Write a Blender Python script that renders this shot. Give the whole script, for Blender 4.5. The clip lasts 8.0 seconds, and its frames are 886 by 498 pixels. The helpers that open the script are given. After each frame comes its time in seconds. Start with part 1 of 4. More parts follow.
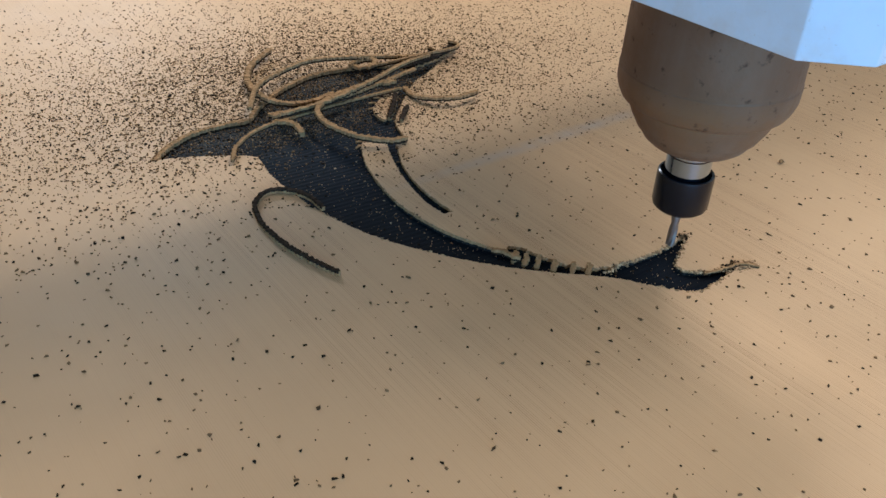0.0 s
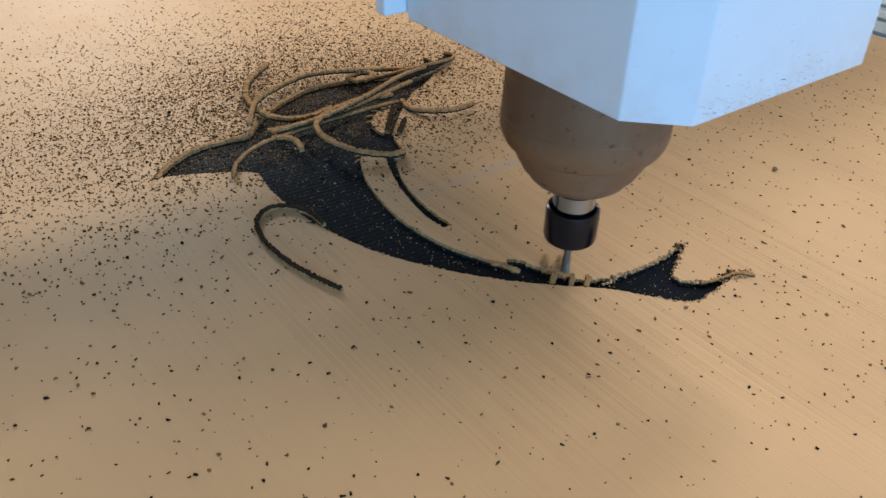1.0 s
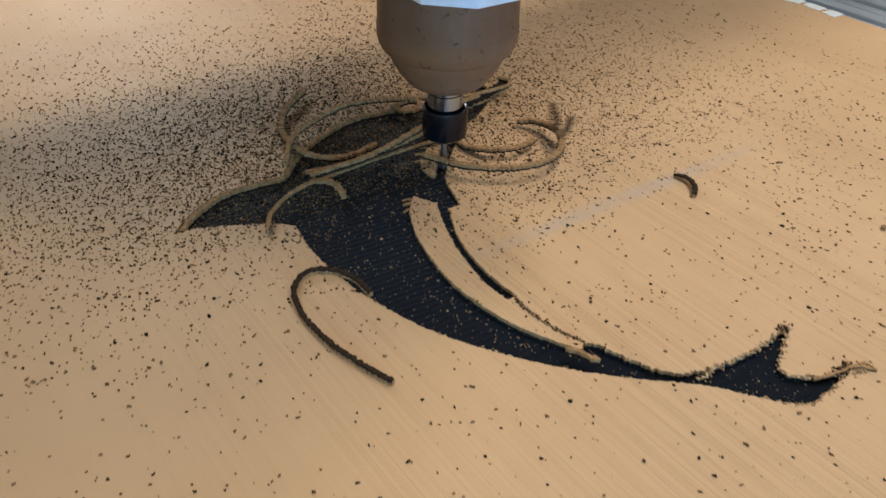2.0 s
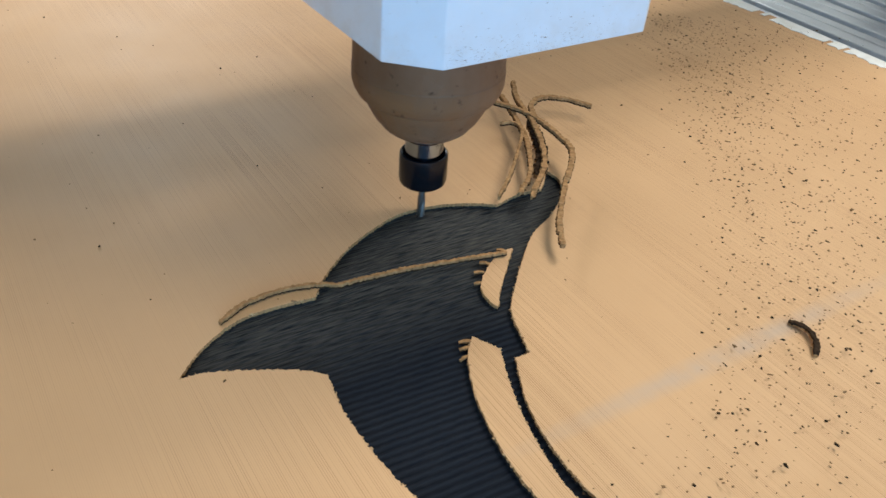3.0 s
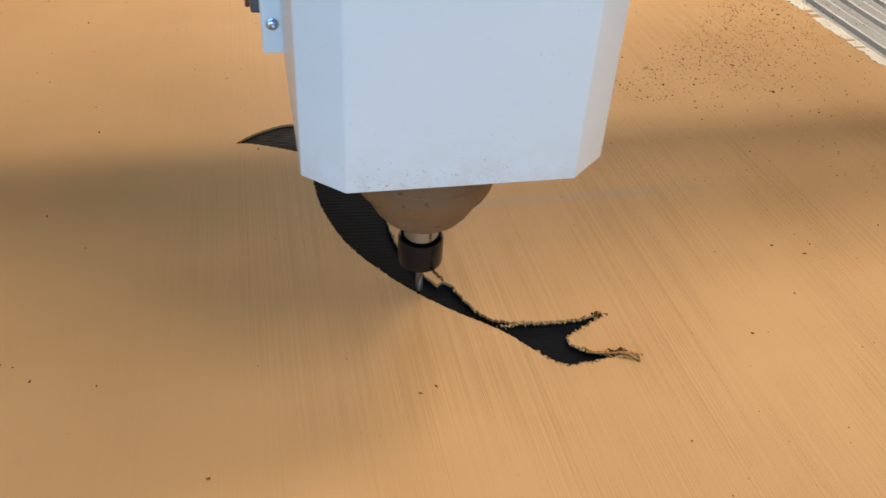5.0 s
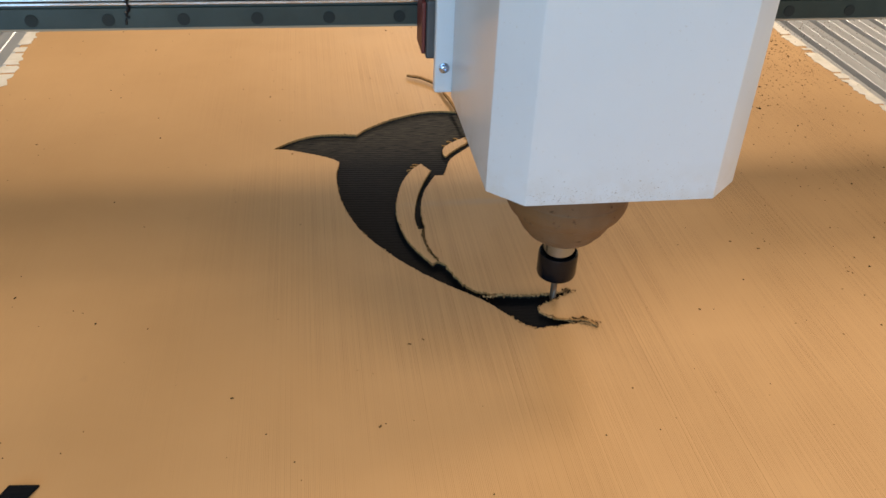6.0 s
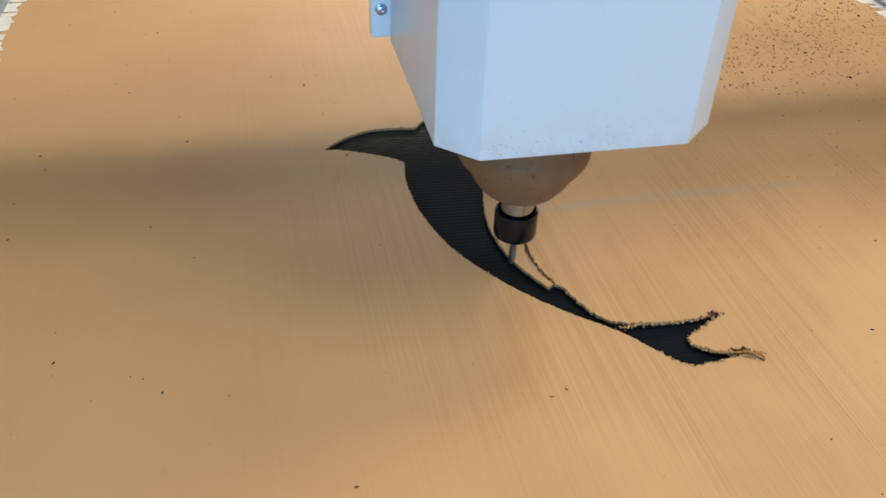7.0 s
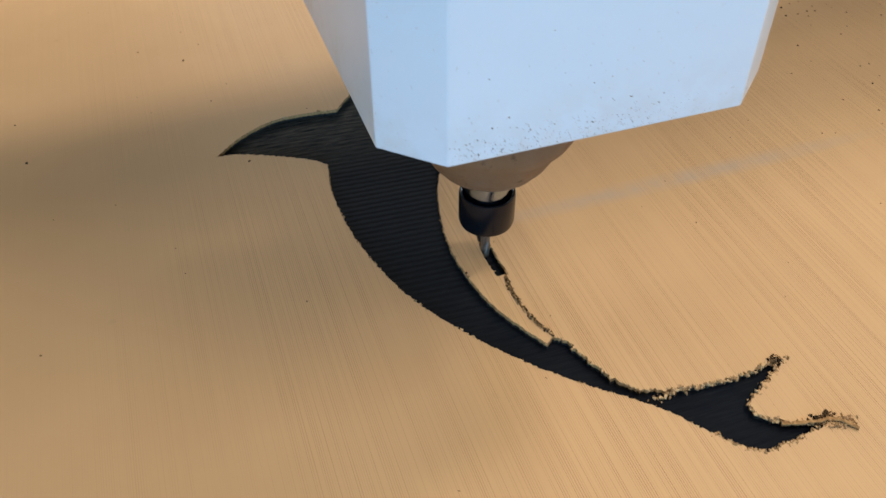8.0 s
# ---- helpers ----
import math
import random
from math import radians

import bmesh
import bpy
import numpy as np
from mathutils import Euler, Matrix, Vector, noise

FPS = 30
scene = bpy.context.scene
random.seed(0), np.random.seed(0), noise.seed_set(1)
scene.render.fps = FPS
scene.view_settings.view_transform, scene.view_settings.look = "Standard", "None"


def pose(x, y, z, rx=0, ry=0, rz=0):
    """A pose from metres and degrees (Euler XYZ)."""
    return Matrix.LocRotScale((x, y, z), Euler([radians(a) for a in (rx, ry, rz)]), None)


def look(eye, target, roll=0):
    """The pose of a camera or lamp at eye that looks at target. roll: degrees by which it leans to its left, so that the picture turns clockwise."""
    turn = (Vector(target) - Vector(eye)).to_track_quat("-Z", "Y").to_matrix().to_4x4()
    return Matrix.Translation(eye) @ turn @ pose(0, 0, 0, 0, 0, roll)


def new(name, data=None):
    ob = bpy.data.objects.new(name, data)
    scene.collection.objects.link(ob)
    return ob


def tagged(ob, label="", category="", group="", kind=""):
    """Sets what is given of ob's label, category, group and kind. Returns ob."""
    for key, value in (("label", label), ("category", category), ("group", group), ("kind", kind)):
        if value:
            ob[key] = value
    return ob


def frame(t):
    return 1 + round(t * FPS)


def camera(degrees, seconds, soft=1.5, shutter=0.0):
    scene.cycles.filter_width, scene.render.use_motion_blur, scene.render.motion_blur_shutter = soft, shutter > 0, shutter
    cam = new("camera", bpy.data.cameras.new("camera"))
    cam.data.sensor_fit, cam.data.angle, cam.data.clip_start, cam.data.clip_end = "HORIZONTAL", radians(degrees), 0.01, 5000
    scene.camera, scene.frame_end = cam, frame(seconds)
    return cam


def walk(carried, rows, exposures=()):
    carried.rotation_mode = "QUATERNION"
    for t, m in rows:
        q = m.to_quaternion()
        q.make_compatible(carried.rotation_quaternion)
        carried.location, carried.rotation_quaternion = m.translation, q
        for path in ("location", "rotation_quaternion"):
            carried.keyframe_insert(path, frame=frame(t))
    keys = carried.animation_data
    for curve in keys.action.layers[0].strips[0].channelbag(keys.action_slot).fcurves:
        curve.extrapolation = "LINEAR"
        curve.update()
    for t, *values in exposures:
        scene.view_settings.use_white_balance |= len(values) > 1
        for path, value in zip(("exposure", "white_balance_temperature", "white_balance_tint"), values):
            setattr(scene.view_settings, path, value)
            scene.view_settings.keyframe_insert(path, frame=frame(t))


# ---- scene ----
from mathutils import geometry

# ---------------------------------------------------------------- camera
cam = camera(55.5, 8.0, soft=1.5, shutter=0.12)


def eye(x, y, z, yaw, pitch, roll):
    """A camera pose: yaw to the left of +y, pitch up, roll to its left."""
    return pose(x, y, z, 90 + pitch, 0, yaw) @ pose(0, 0, 0, 0, 0, roll)


PATH = [
    (0, -0.1756, -0.6084, 0.3255, -38.07, -33.92, 2.86),
    (0.3, -0.1832, -0.6093, 0.3294, -38.04, -34.04, 2.61),
    (0.5, -0.1895, -0.6036, 0.3343, -38.82, -34.32, 2.64),
    (0.8, -0.1681, -0.6126, 0.3358, -37.75, -34.05, 1.76),
    (1, -0.1789, -0.6074, 0.3386, -38.37, -33.94, 2.08),
    (1.2, -0.1702, -0.6043, 0.3285, -36.90, -33.92, 1.81),
    (1.5, -0.1767, -0.5758, 0.3297, -37.66, -34.47, 2.39),
    (1.8, -0.1532, -0.5444, 0.3289, -36.62, -35.49, 2.09),
    (2, -0.1391, -0.5115, 0.3395, -36.39, -34.96, 1.96),
    (2.2, -0.1056, -0.4488, 0.3359, -34.99, -34.88, 2.44),
    (3.3, -0.0750, -0.3666, 0.3591, -34.36, -35.89, 4.94),
    (3.5, -0.0985, -0.3862, 0.3457, -33.17, -36.13, 4.89),
    (3.7, -0.1104, -0.3814, 0.3366, -31.09, -36.87, 4.76),
    (3.8, -0.1177, -0.3823, 0.3364, -30.18, -37.09, 4.74),
    (3.9, -0.1249, -0.3832, 0.3363, -30.27, -37.31, 4.72),
    (4, -0.1239, -0.3852, 0.3379, -30.24, -37.29, 4.58),
    (4.2, -0.1176, -0.4111, 0.3352, -30.61, -37.47, 3.76),
    (5.3, 0.0574, -0.8750, 0.4680, -10.05, -36.13, 3.26),
    (5.5, 0.0577, -0.8938, 0.4633, -9.99, -35.16, 2.70),
    (6, 0.0549, -0.9191, 0.4767, -9.60, -34.26, 2.47),
    (6.3, 0.0417, -0.8985, 0.4690, -10.14, -34.25, 2.91),
    (6.5, 0.0594, -0.8697, 0.4624, -9.02, -35.06, 1.55),
    (6.7, -0.0353, -0.8040, 0.4558, -10.74, -36.35, 2.09),
    (6.8, -0.0558, -0.7785, 0.4510, -11.75, -36.55, 1.90),
    (7, -0.0557, -0.7556, 0.4397, -13.71, -36.89, 2.24),
    (7.2, -0.0940, -0.7257, 0.4336, -16.88, -36.67, 1.67),
    (7.3, -0.1039, -0.7107, 0.4341, -18.21, -36.88, 2.04),
    (7.5, -0.0428, -0.6392, 0.4193, -16.91, -38.25, 1.35),
    (7.7, -0.0001, -0.5850, 0.4069, -15.33, -40.28, 1.39),
    (7.8, 0.0058, -0.5509, 0.3941, -15.74, -41.50, -0.13),
    (8, -0.0087, -0.5423, 0.3844, -19.25, -43.09, -0.15),
]
EXPOSURES = [
    (0, -0.30, 5300, 8), (0.6, -0.32, 5400, 7), (1.0, -0.34, 5700, 8), (1.15, -0.53, 5850, 9), (2.1, -0.50, 5830, 9), (2.3, -0.36, 5830, 9), (3.3, -0.22, 5900, 7), (4.2, 0.04, 5980, 5),
    (5.3, -0.61, 8230, 19), (6.3, -0.59, 8330, 19), (6.8, -0.43, 7080, 13), (7.5, -0.58, 6430, 9), (8, -0.34, 6530, 10),
]

# ---------------------------------------------------------------- world and light
world = bpy.data.worlds.new("sky")
scene.world = world
world.use_nodes = True
sky = world.node_tree.nodes.new("ShaderNodeTexSky")
sky.sky_type = "NISHITA"
sky.sun_disc = False
sky.sun_elevation, sky.sun_rotation = radians(50), radians(200)
world.node_tree.links.new(sky.outputs[0], world.node_tree.nodes["Background"].inputs[0])
world.node_tree.nodes["Background"].inputs[1].default_value = 0.1


def skylight(name, at, target, sx, sy, watts, colour):
    lamp = bpy.data.lights.new(name, "AREA")
    lamp.shape, lamp.size, lamp.size_y = "RECTANGLE", sx, sy
    lamp.energy, lamp.color = watts, colour
    ob = new(name, lamp)
    ob.matrix_world = look(at, target)
    return ob


ROOF = 3.6
# added fill from the -x side; no such skylight is known
skylight("fill_lamp_west", (-1.7, 0.4, ROOF + 0.02), (-1.7, 0.4, 0), 0.5, 3.0, 60, (1.0, 0.93, 0.83))
skylight("skylight_lamp_front", (1.7, -1.75, ROOF + 0.02), (1.7, -1.75, 0), 1.4, 2.0, 98, (1.0, 0.93, 0.83))
skylight("skylight_lamp_back", (2.6, 0.5, ROOF + 0.02), (2.6, 0.5, 0), 1.2, 1.1, 150, (1.0, 0.93, 0.82))
skylight("window_lamp_south", (-1.35, -3.85, 0.75), (-1.35, 0, 0.75), 3.4, 1.3, 190, (0.24, 0.59, 1.0))
skylight("window_lamp_north", (1.0, 4.25, 1.8), (1.0, 0, 1.8), 1.0, 0.8, 95, (1.0, 0.95, 0.86))


# ---------------------------------------------------------------- materials
def material(name, colour, rough=0.5, metal=0.0):
    m = bpy.data.materials.new(name)
    m.use_nodes = True
    b = m.node_tree.nodes["Principled BSDF"]
    b.inputs["Base Color"].default_value = (*colour, 1)
    b.inputs["Roughness"].default_value = rough
    b.inputs["Metallic"].default_value = metal
    return m


class Nodes:
    """Short hand for a material's node tree."""

    def __init__(self, m):
        self.t = m.node_tree
        self.b = self.t.nodes["Principled BSDF"]

    def add(self, kind, **values):
        n = self.t.nodes.new(kind)
        for key, v in values.items():
            n.inputs[key.replace("_", " ")].default_value = v
        return n

    def link(self, a, b):
        self.t.links.new(a, b)

    def coords(self, scale=(1, 1, 1), turn=0.0):
        c = self.t.nodes.new("ShaderNodeTexCoord")
        m = self.t.nodes.new("ShaderNodeMapping")
        m.inputs["Scale"].default_value = scale
        m.inputs["Rotation"].default_value = (0, 0, turn)
        self.link(c.outputs["Object"], m.inputs[0])
        return m.outputs[0]

    def noise(self, scale, detail=4.0, rough=0.55, at=None):
        n = self.add("ShaderNodeTexNoise", Scale=scale, Detail=detail, Roughness=rough)
        self.link(at or self.coords(), n.inputs["Vector"])
        return n.outputs["Fac"]

    def ramp(self, fac, *stops):
        r = self.t.nodes.new("ShaderNodeValToRGB")
        while len(r.color_ramp.elements) < len(stops):
            r.color_ramp.elements.new(0.5)
        for e, (p, c) in zip(r.color_ramp.elements, stops):
            e.position, e.color = p, (*c, 1)
        self.link(fac, r.inputs[0])
        return r.outputs[0]

    def mix(self, fac, a, b, blend="MIX"):
        m = self.t.nodes.new("ShaderNodeMix")
        m.data_type, m.blend_type = "RGBA", blend
        for sock, v in ((m.inputs[0], fac), (m.inputs[6], a), (m.inputs[7], b)):
            if isinstance(v, tuple):
                sock.default_value = (*v, 1)
            elif isinstance(v, float):
                sock.default_value = v
            else:
                self.link(v, sock)
        return m.outputs[2]

    def bump(self, height, strength, distance, before=None):
        n = self.add("ShaderNodeBump", Strength=strength, Distance=distance)
        self.link(height, n.inputs["Height"])
        if before:
            self.link(before, n.inputs["Normal"])
        return n.outputs[0]

    def colour(self, out):
        self.link(out, self.b.inputs["Base Color"])

    def rough(self, out):
        self.link(out, self.b.inputs["Roughness"])

    def normal(self, out):
        self.link(out, self.b.inputs["Normal"])


def tan_sheet():
    """Tan face of the sheet: fine lengthwise grooves, soft blotches, a faint bluish streak."""
    m = material("tan_sheet", (0.50, 0.32, 0.17), 0.55)
    n = Nodes(m)
    blotch = n.ramp(n.noise(3.2, 5.0), (0.3, (0.50, 0.292, 0.132)), (0.7, (0.585, 0.352, 0.168)))
    # grooves about 1.3 mm apart, wandering a little, some deeper than others
    c0 = n.t.nodes.new("ShaderNodeTexCoord")
    split = n.t.nodes.new("ShaderNodeSeparateXYZ")
    n.link(c0.outputs["Object"], split.inputs[0])

    def sums(kind, a, b):
        q = n.t.nodes.new("ShaderNodeMath")
        q.operation = kind
        for sock, v in zip(q.inputs, (a, b)):
            if isinstance(v, float):
                sock.default_value = v
            else:
                n.link(v, sock)
        return q.outputs[0]

    wander = n.noise(1.0, 2.0, 0.5, n.coords((210, 0.8, 1)))
    phase = sums("ADD", sums("MULTIPLY", split.outputs["X"], 4900.0), sums("MULTIPLY", wander, 7.0))
    groove = n.ramp(sums("SINE", phase, 0.0), (0.30, (0, 0, 0)), (0.95, (1, 1, 1)))
    depth = n.ramp(n.noise(1.0, 3.0, 0.6, n.coords((480, 2.0, 1))), (0.36, (0.0,) * 3), (0.68, (1, 1, 1)))
    grain = n.mix(1.0, groove, depth, "MULTIPLY")
    lines = n.ramp(grain, (0.05, (1, 1, 1)), (0.85, (0.43, 0.34, 0.25)))
    patch = n.ramp(n.noise(5.0, 4.0, 0.6, n.coords((1.6, 0.7, 1))), (0.38, (0.14, 0.14, 0.14)), (0.60, (1, 1, 1)))
    # the grooves fade out towards -x
    o = n.t.nodes.new("ShaderNodeTexCoord")
    xyz = n.t.nodes.new("ShaderNodeSeparateXYZ")
    n.link(o.outputs["Object"], xyz.inputs[0])
    worn = n.t.nodes.new("ShaderNodeMapRange")
    worn.inputs["From Min"].default_value, worn.inputs["From Max"].default_value = -0.12, 0.16
    worn.inputs["To Min"].default_value = 0.12
    n.link(xyz.outputs["X"], worn.inputs["Value"])
    patch = n.mix(1.0, patch, worn.outputs[0], "MULTIPLY")
    col = n.mix(n.mix(0.9, (0.0, 0.0, 0.0), patch), blotch, n.mix(1.0, blotch, lines, "MULTIPLY"))
    spots = n.ramp(n.noise(38.0, 2.0, 0.5), (0.72, (0, 0, 0)), (0.80, (1, 1, 1)))
    col = n.mix(n.mix(0.18, (0.0, 0.0, 0.0), spots), col, (0.30, 0.19, 0.10))
    # bluish smear along x
    c = n.t.nodes.new("ShaderNodeTexCoord")
    mp = n.t.nodes.new("ShaderNodeMapping")
    mp.inputs["Location"].default_value = (-0.315, 0.1405, 0)
    mp2 = n.t.nodes.new("ShaderNodeMapping")
    mp2.inputs["Scale"].default_value = (4.8, 90, 1)
    n.link(c.outputs["Object"], mp.inputs[0])
    n.link(mp.outputs[0], mp2.inputs[0])
    g = n.t.nodes.new("ShaderNodeTexGradient")
    g.gradient_type = "SPHERICAL"
    n.link(mp2.outputs[0], g.inputs[0])
    smear = n.ramp(g.outputs["Fac"], (0.02, (0, 0, 0)), (0.8, (0.42, 0.42, 0.42)))
    col = n.mix(n.mix(1.0, smear, n.ramp(n.noise(60.0, 3.0), (0.3, (0.4,) * 3), (0.6, (1, 1, 1))), "MULTIPLY"), col, (0.34, 0.31, 0.27))
    n.colour(col)
    n.rough(n.ramp(n.noise(14.0, 3.0), (0.3, (0.57,) * 3), (0.7, (0.63,) * 3)))
    n.b.inputs["Specular IOR Level"].default_value = 0.32
    b1 = n.bump(n.mix(1.0, grain, patch, "MULTIPLY"), -0.35, 0.0004)
    n.normal(n.bump(n.noise(900.0, 2.0), 0.10, 0.0003, b1))
    return m


def rubber_black():
    """Black core laid bare by the cutter: low parallel tool marks and dust."""
    m = material("black_core", (0.016, 0.018, 0.022), 0.6)
    n = Nodes(m)
    at = n.coords((1, 1, 1), radians(4))
    w = n.t.nodes.new("ShaderNodeTexWave")
    w.bands_direction = "Y"
    w.inputs["Scale"].default_value = 62.0
    w.inputs["Distortion"].default_value = 1.2
    w.inputs["Detail"].default_value = 2.0
    w.inputs["Detail Scale"].default_value = 3.0
    n.link(at, w.inputs["Vector"])
    fine = n.noise(1.0, 4.0, 0.6, n.coords((60, 900, 1), radians(4)))
    dust = n.ramp(n.noise(45.0, 6.0, 0.7), (0.50, (0, 0, 0)), (0.75, (0.5, 0.5, 0.5)))
    # the marks fade out towards the narrow tail
    cy = n.t.nodes.new("ShaderNodeTexCoord")
    yy = n.t.nodes.new("ShaderNodeSeparateXYZ")
    n.link(cy.outputs["Object"], yy.inputs[0])
    marks = n.t.nodes.new("ShaderNodeMapRange")
    marks.inputs["From Min"].default_value, marks.inputs["From Max"].default_value = -0.24, -0.10
    marks.inputs["To Min"].default_value = 0.12
    n.link(yy.outputs["Y"], marks.inputs["Value"])
    ridge = n.mix(1.0, w.outputs["Fac"], marks.outputs[0], "MULTIPLY")
    # crests coloured lighter than troughs, for the light they catch
    base = n.mix(ridge, (0.0030, 0.0048, 0.0085), (0.0115, 0.015, 0.0215))
    # grey fibres fur the head's floor; the grey also stands for a grazing reflection
    c = n.t.nodes.new("ShaderNodeTexCoord")
    xyz = n.t.nodes.new("ShaderNodeSeparateXYZ")
    n.link(c.outputs["Object"], xyz.inputs[0])
    head = n.t.nodes.new("ShaderNodeMapRange")
    head.inputs["From Min"].default_value, head.inputs["From Max"].default_value = -0.05, 0.03
    n.link(xyz.outputs["Y"], head.inputs["Value"])
    fur = n.ramp(fine, (0.36, (0, 0, 0)), (0.68, (1, 1, 1)))
    base = n.mix(n.mix(n.mix(0.07, head.outputs[0], (1.0, 1.0, 1.0)), (0.0, 0.0, 0.0), fur), base, (0.082, 0.077, 0.064))
    n.colour(n.mix(n.mix(0.08, (0.0, 0.0, 0.0), dust), base, (0.05, 0.042, 0.032)))
    n.b.inputs["Specular IOR Level"].default_value = 0.045
    n.b.inputs["Roughness"].default_value = 0.7
    b1 = n.bump(ridge, 0.28, 0.0009)
    n.normal(n.bump(fine, 0.5, 0.0006, b1))
    return m


def varied(name, low, high, scale, rough=0.7, relief=0.0, metal=0.0, per_piece=False):
    m = material(name, low, rough, metal)
    n = Nodes(m)
    if rough >= 0.7:
        n.b.inputs["Specular IOR Level"].default_value = 0.06
    fac = n.noise(scale, 4.0, 0.6)
    if per_piece:
        g = n.t.nodes.new("ShaderNodeNewGeometry")
        fac = g.outputs["Random Per Island"]
    n.colour(n.ramp(fac, (0.3, low), (0.7, high)))
    if relief:
        n.normal(n.bump(n.noise(scale * 2.5, 3.0), 0.5, relief))
    return m


def white_paint():
    """White powder-coated sheet metal with dust gathered in specks."""
    m = material("white_paint", (0.62, 0.67, 0.72), 0.27)
    n = Nodes(m)
    specks = n.ramp(n.noise(420.0, 2.0, 0.5), (0.70, (0, 0, 0)), (0.74, (1, 1, 1)))
    veil = n.ramp(n.noise(7.0, 4.0), (0.35, (0.62, 0.67, 0.72)), (0.7, (0.58, 0.635, 0.69)))
    c = n.t.nodes.new("ShaderNodeTexCoord")
    xyz = n.t.nodes.new("ShaderNodeSeparateXYZ")
    n.link(c.outputs["Object"], xyz.inputs[0])
    low = n.t.nodes.new("ShaderNodeMapRange")
    low.inputs["From Min"].default_value, low.inputs["From Max"].default_value = 0.215, 0.180
    n.link(xyz.outputs["Z"], low.inputs["Value"])
    cloud = n.mix(1.0, low.outputs[0], n.ramp(n.noise(55.0, 5.0, 0.7), (0.40, (0, 0, 0)), (0.75, (0.42, 0.42, 0.42))), "MULTIPLY")
    veil = n.mix(cloud, veil, (0.50, 0.40, 0.29))
    n.colour(n.mix(n.mix(0.25, (0.0, 0.0, 0.0), specks), veil, (0.42, 0.35, 0.27)))
    n.normal(n.bump(n.noise(300.0, 2.0), 0.05, 0.0004))
    return m


def steel(name, colour, rough, brushed=(1, 1, 300)):
    m = material(name, colour, rough, 1.0)
    n = Nodes(m)
    streak = n.noise(1.0, 3.0, 0.6, n.coords(brushed))
    n.rough(n.ramp(streak, (0.3, (rough * 0.7,) * 3), (0.7, (min(1, rough * 1.4),) * 3)))
    return m


def dusty_steel():
    """Spindle body: brushed steel under a coat of brown dust."""
    m = material("dusty_steel", (0.35, 0.27, 0.20), 0.5, 0.12)
    n = Nodes(m)
    coat = n.noise(16.0, 6.0, 0.65)
    streak = n.noise(1.0, 3.0, 0.6, n.coords((60, 60, 3)))
    metal = n.mix(streak, (0.075, 0.05, 0.034), (0.24, 0.19, 0.15))
    # the barrel above the collar flange is wiped barer than the flange
    c = n.t.nodes.new("ShaderNodeTexCoord")
    xyz = n.t.nodes.new("ShaderNodeSeparateXYZ")
    n.link(c.outputs["Object"], xyz.inputs[0])
    bare = n.t.nodes.new("ShaderNodeMapRange")
    bare.inputs["From Min"].default_value, bare.inputs["From Max"].default_value = 0.116, 0.128
    bare.inputs["To Min"].default_value, bare.inputs["To Max"].default_value = 0.03, 0.40
    n.link(xyz.outputs["Z"], bare.inputs["Value"])
    n.link(bare.outputs[0], n.b.inputs["Metallic"])
    n.b.inputs["Specular IOR Level"].default_value = 0.25
    dust = n.mix(bare.outputs[0], n.ramp(coat, (0.25, (0.5,) * 3), (0.6, (1, 1, 1))), (0.35, 0.35, 0.35))
    n.colour(n.mix(dust, metal, (0.205, 0.098, 0.039)))
    marks = n.ramp(n.noise(120.0, 3.0, 0.6), (0.62, (1, 1, 1)), (0.72, (0.45, 0.40, 0.36)))
    n.colour(n.mix(1.0, n.b.inputs["Base Color"].links[0].from_socket, marks, "MULTIPLY"))
    n.rough(n.ramp(coat, (0.3, (0.45,) * 3), (0.7, (0.8,) * 3)))
    n.normal(n.bump(n.noise(150.0, 5.0), 0.45, 0.0012))
    return m


TAN = tan_sheet()
CORE = rubber_black()
EDGE = varied("cut_edge", (0.30, 0.155, 0.062), (0.50, 0.28, 0.115), 700.0, 0.8, 0.0006)
DARK_EDGE = varied("core_edge", (0.014, 0.013, 0.013), (0.05, 0.042, 0.034), 500.0, 0.85, 0.0006)
STRIP_TAN = varied("strip_tan", (0.21, 0.108, 0.042), (0.44, 0.245, 0.102), 260.0, 0.75, 0.0006)
STRIP_DARK = varied("strip_dark", (0.016, 0.009, 0.005), (0.055, 0.032, 0.017), 420.0, 0.8, 0.0006)
CHIP = varied("chip_brown", (0.014, 0.009, 0.005), (0.19, 0.106, 0.048), 50.0, 0.85, per_piece=True)
BURR = varied("burr_tan", (0.28, 0.165, 0.08), (0.55, 0.345, 0.17), 50.0, 0.8, per_piece=True)
WHITE = white_paint()
SPECK = varied("speck_brown", (0.16, 0.115, 0.075), (0.42, 0.33, 0.24), 50.0, 0.85, per_piece=True)
DUSTY = dusty_steel()
COLLAR = steel("bright_steel", (0.38, 0.46, 0.58), 0.16)
BITSTEEL = steel("tool_steel", (0.26, 0.23, 0.20), 0.5, (200, 200, 40))
NUTBLACK = material("black_oxide", (0.004, 0.005, 0.007), 0.24)
NUTBLACK.node_tree.nodes["Principled BSDF"].inputs["Specular IOR Level"].default_value = 0.35
GREEN = varied("rail_green", (0.018, 0.034, 0.032), (0.034, 0.054, 0.05), 20.0, 0.35, 0.0002, 0.2)
CHROME = steel("rail_chrome", (0.6, 0.62, 0.64), 0.15, (2, 300, 300))
DARKSTEEL = varied("beam_steel", (0.05, 0.055, 0.06), (0.09, 0.095, 0.10), 9.0, 0.45, 0.0003, 0.3)
RED = material("wiper_red", (0.13, 0.018, 0.014), 0.5)
HOLE = material("hole_dark", (0.004, 0.010, 0.009), 0.7)
ALU = steel("anodised_aluminium", (0.82, 0.84, 0.86), 0.38, (300, 2, 2))
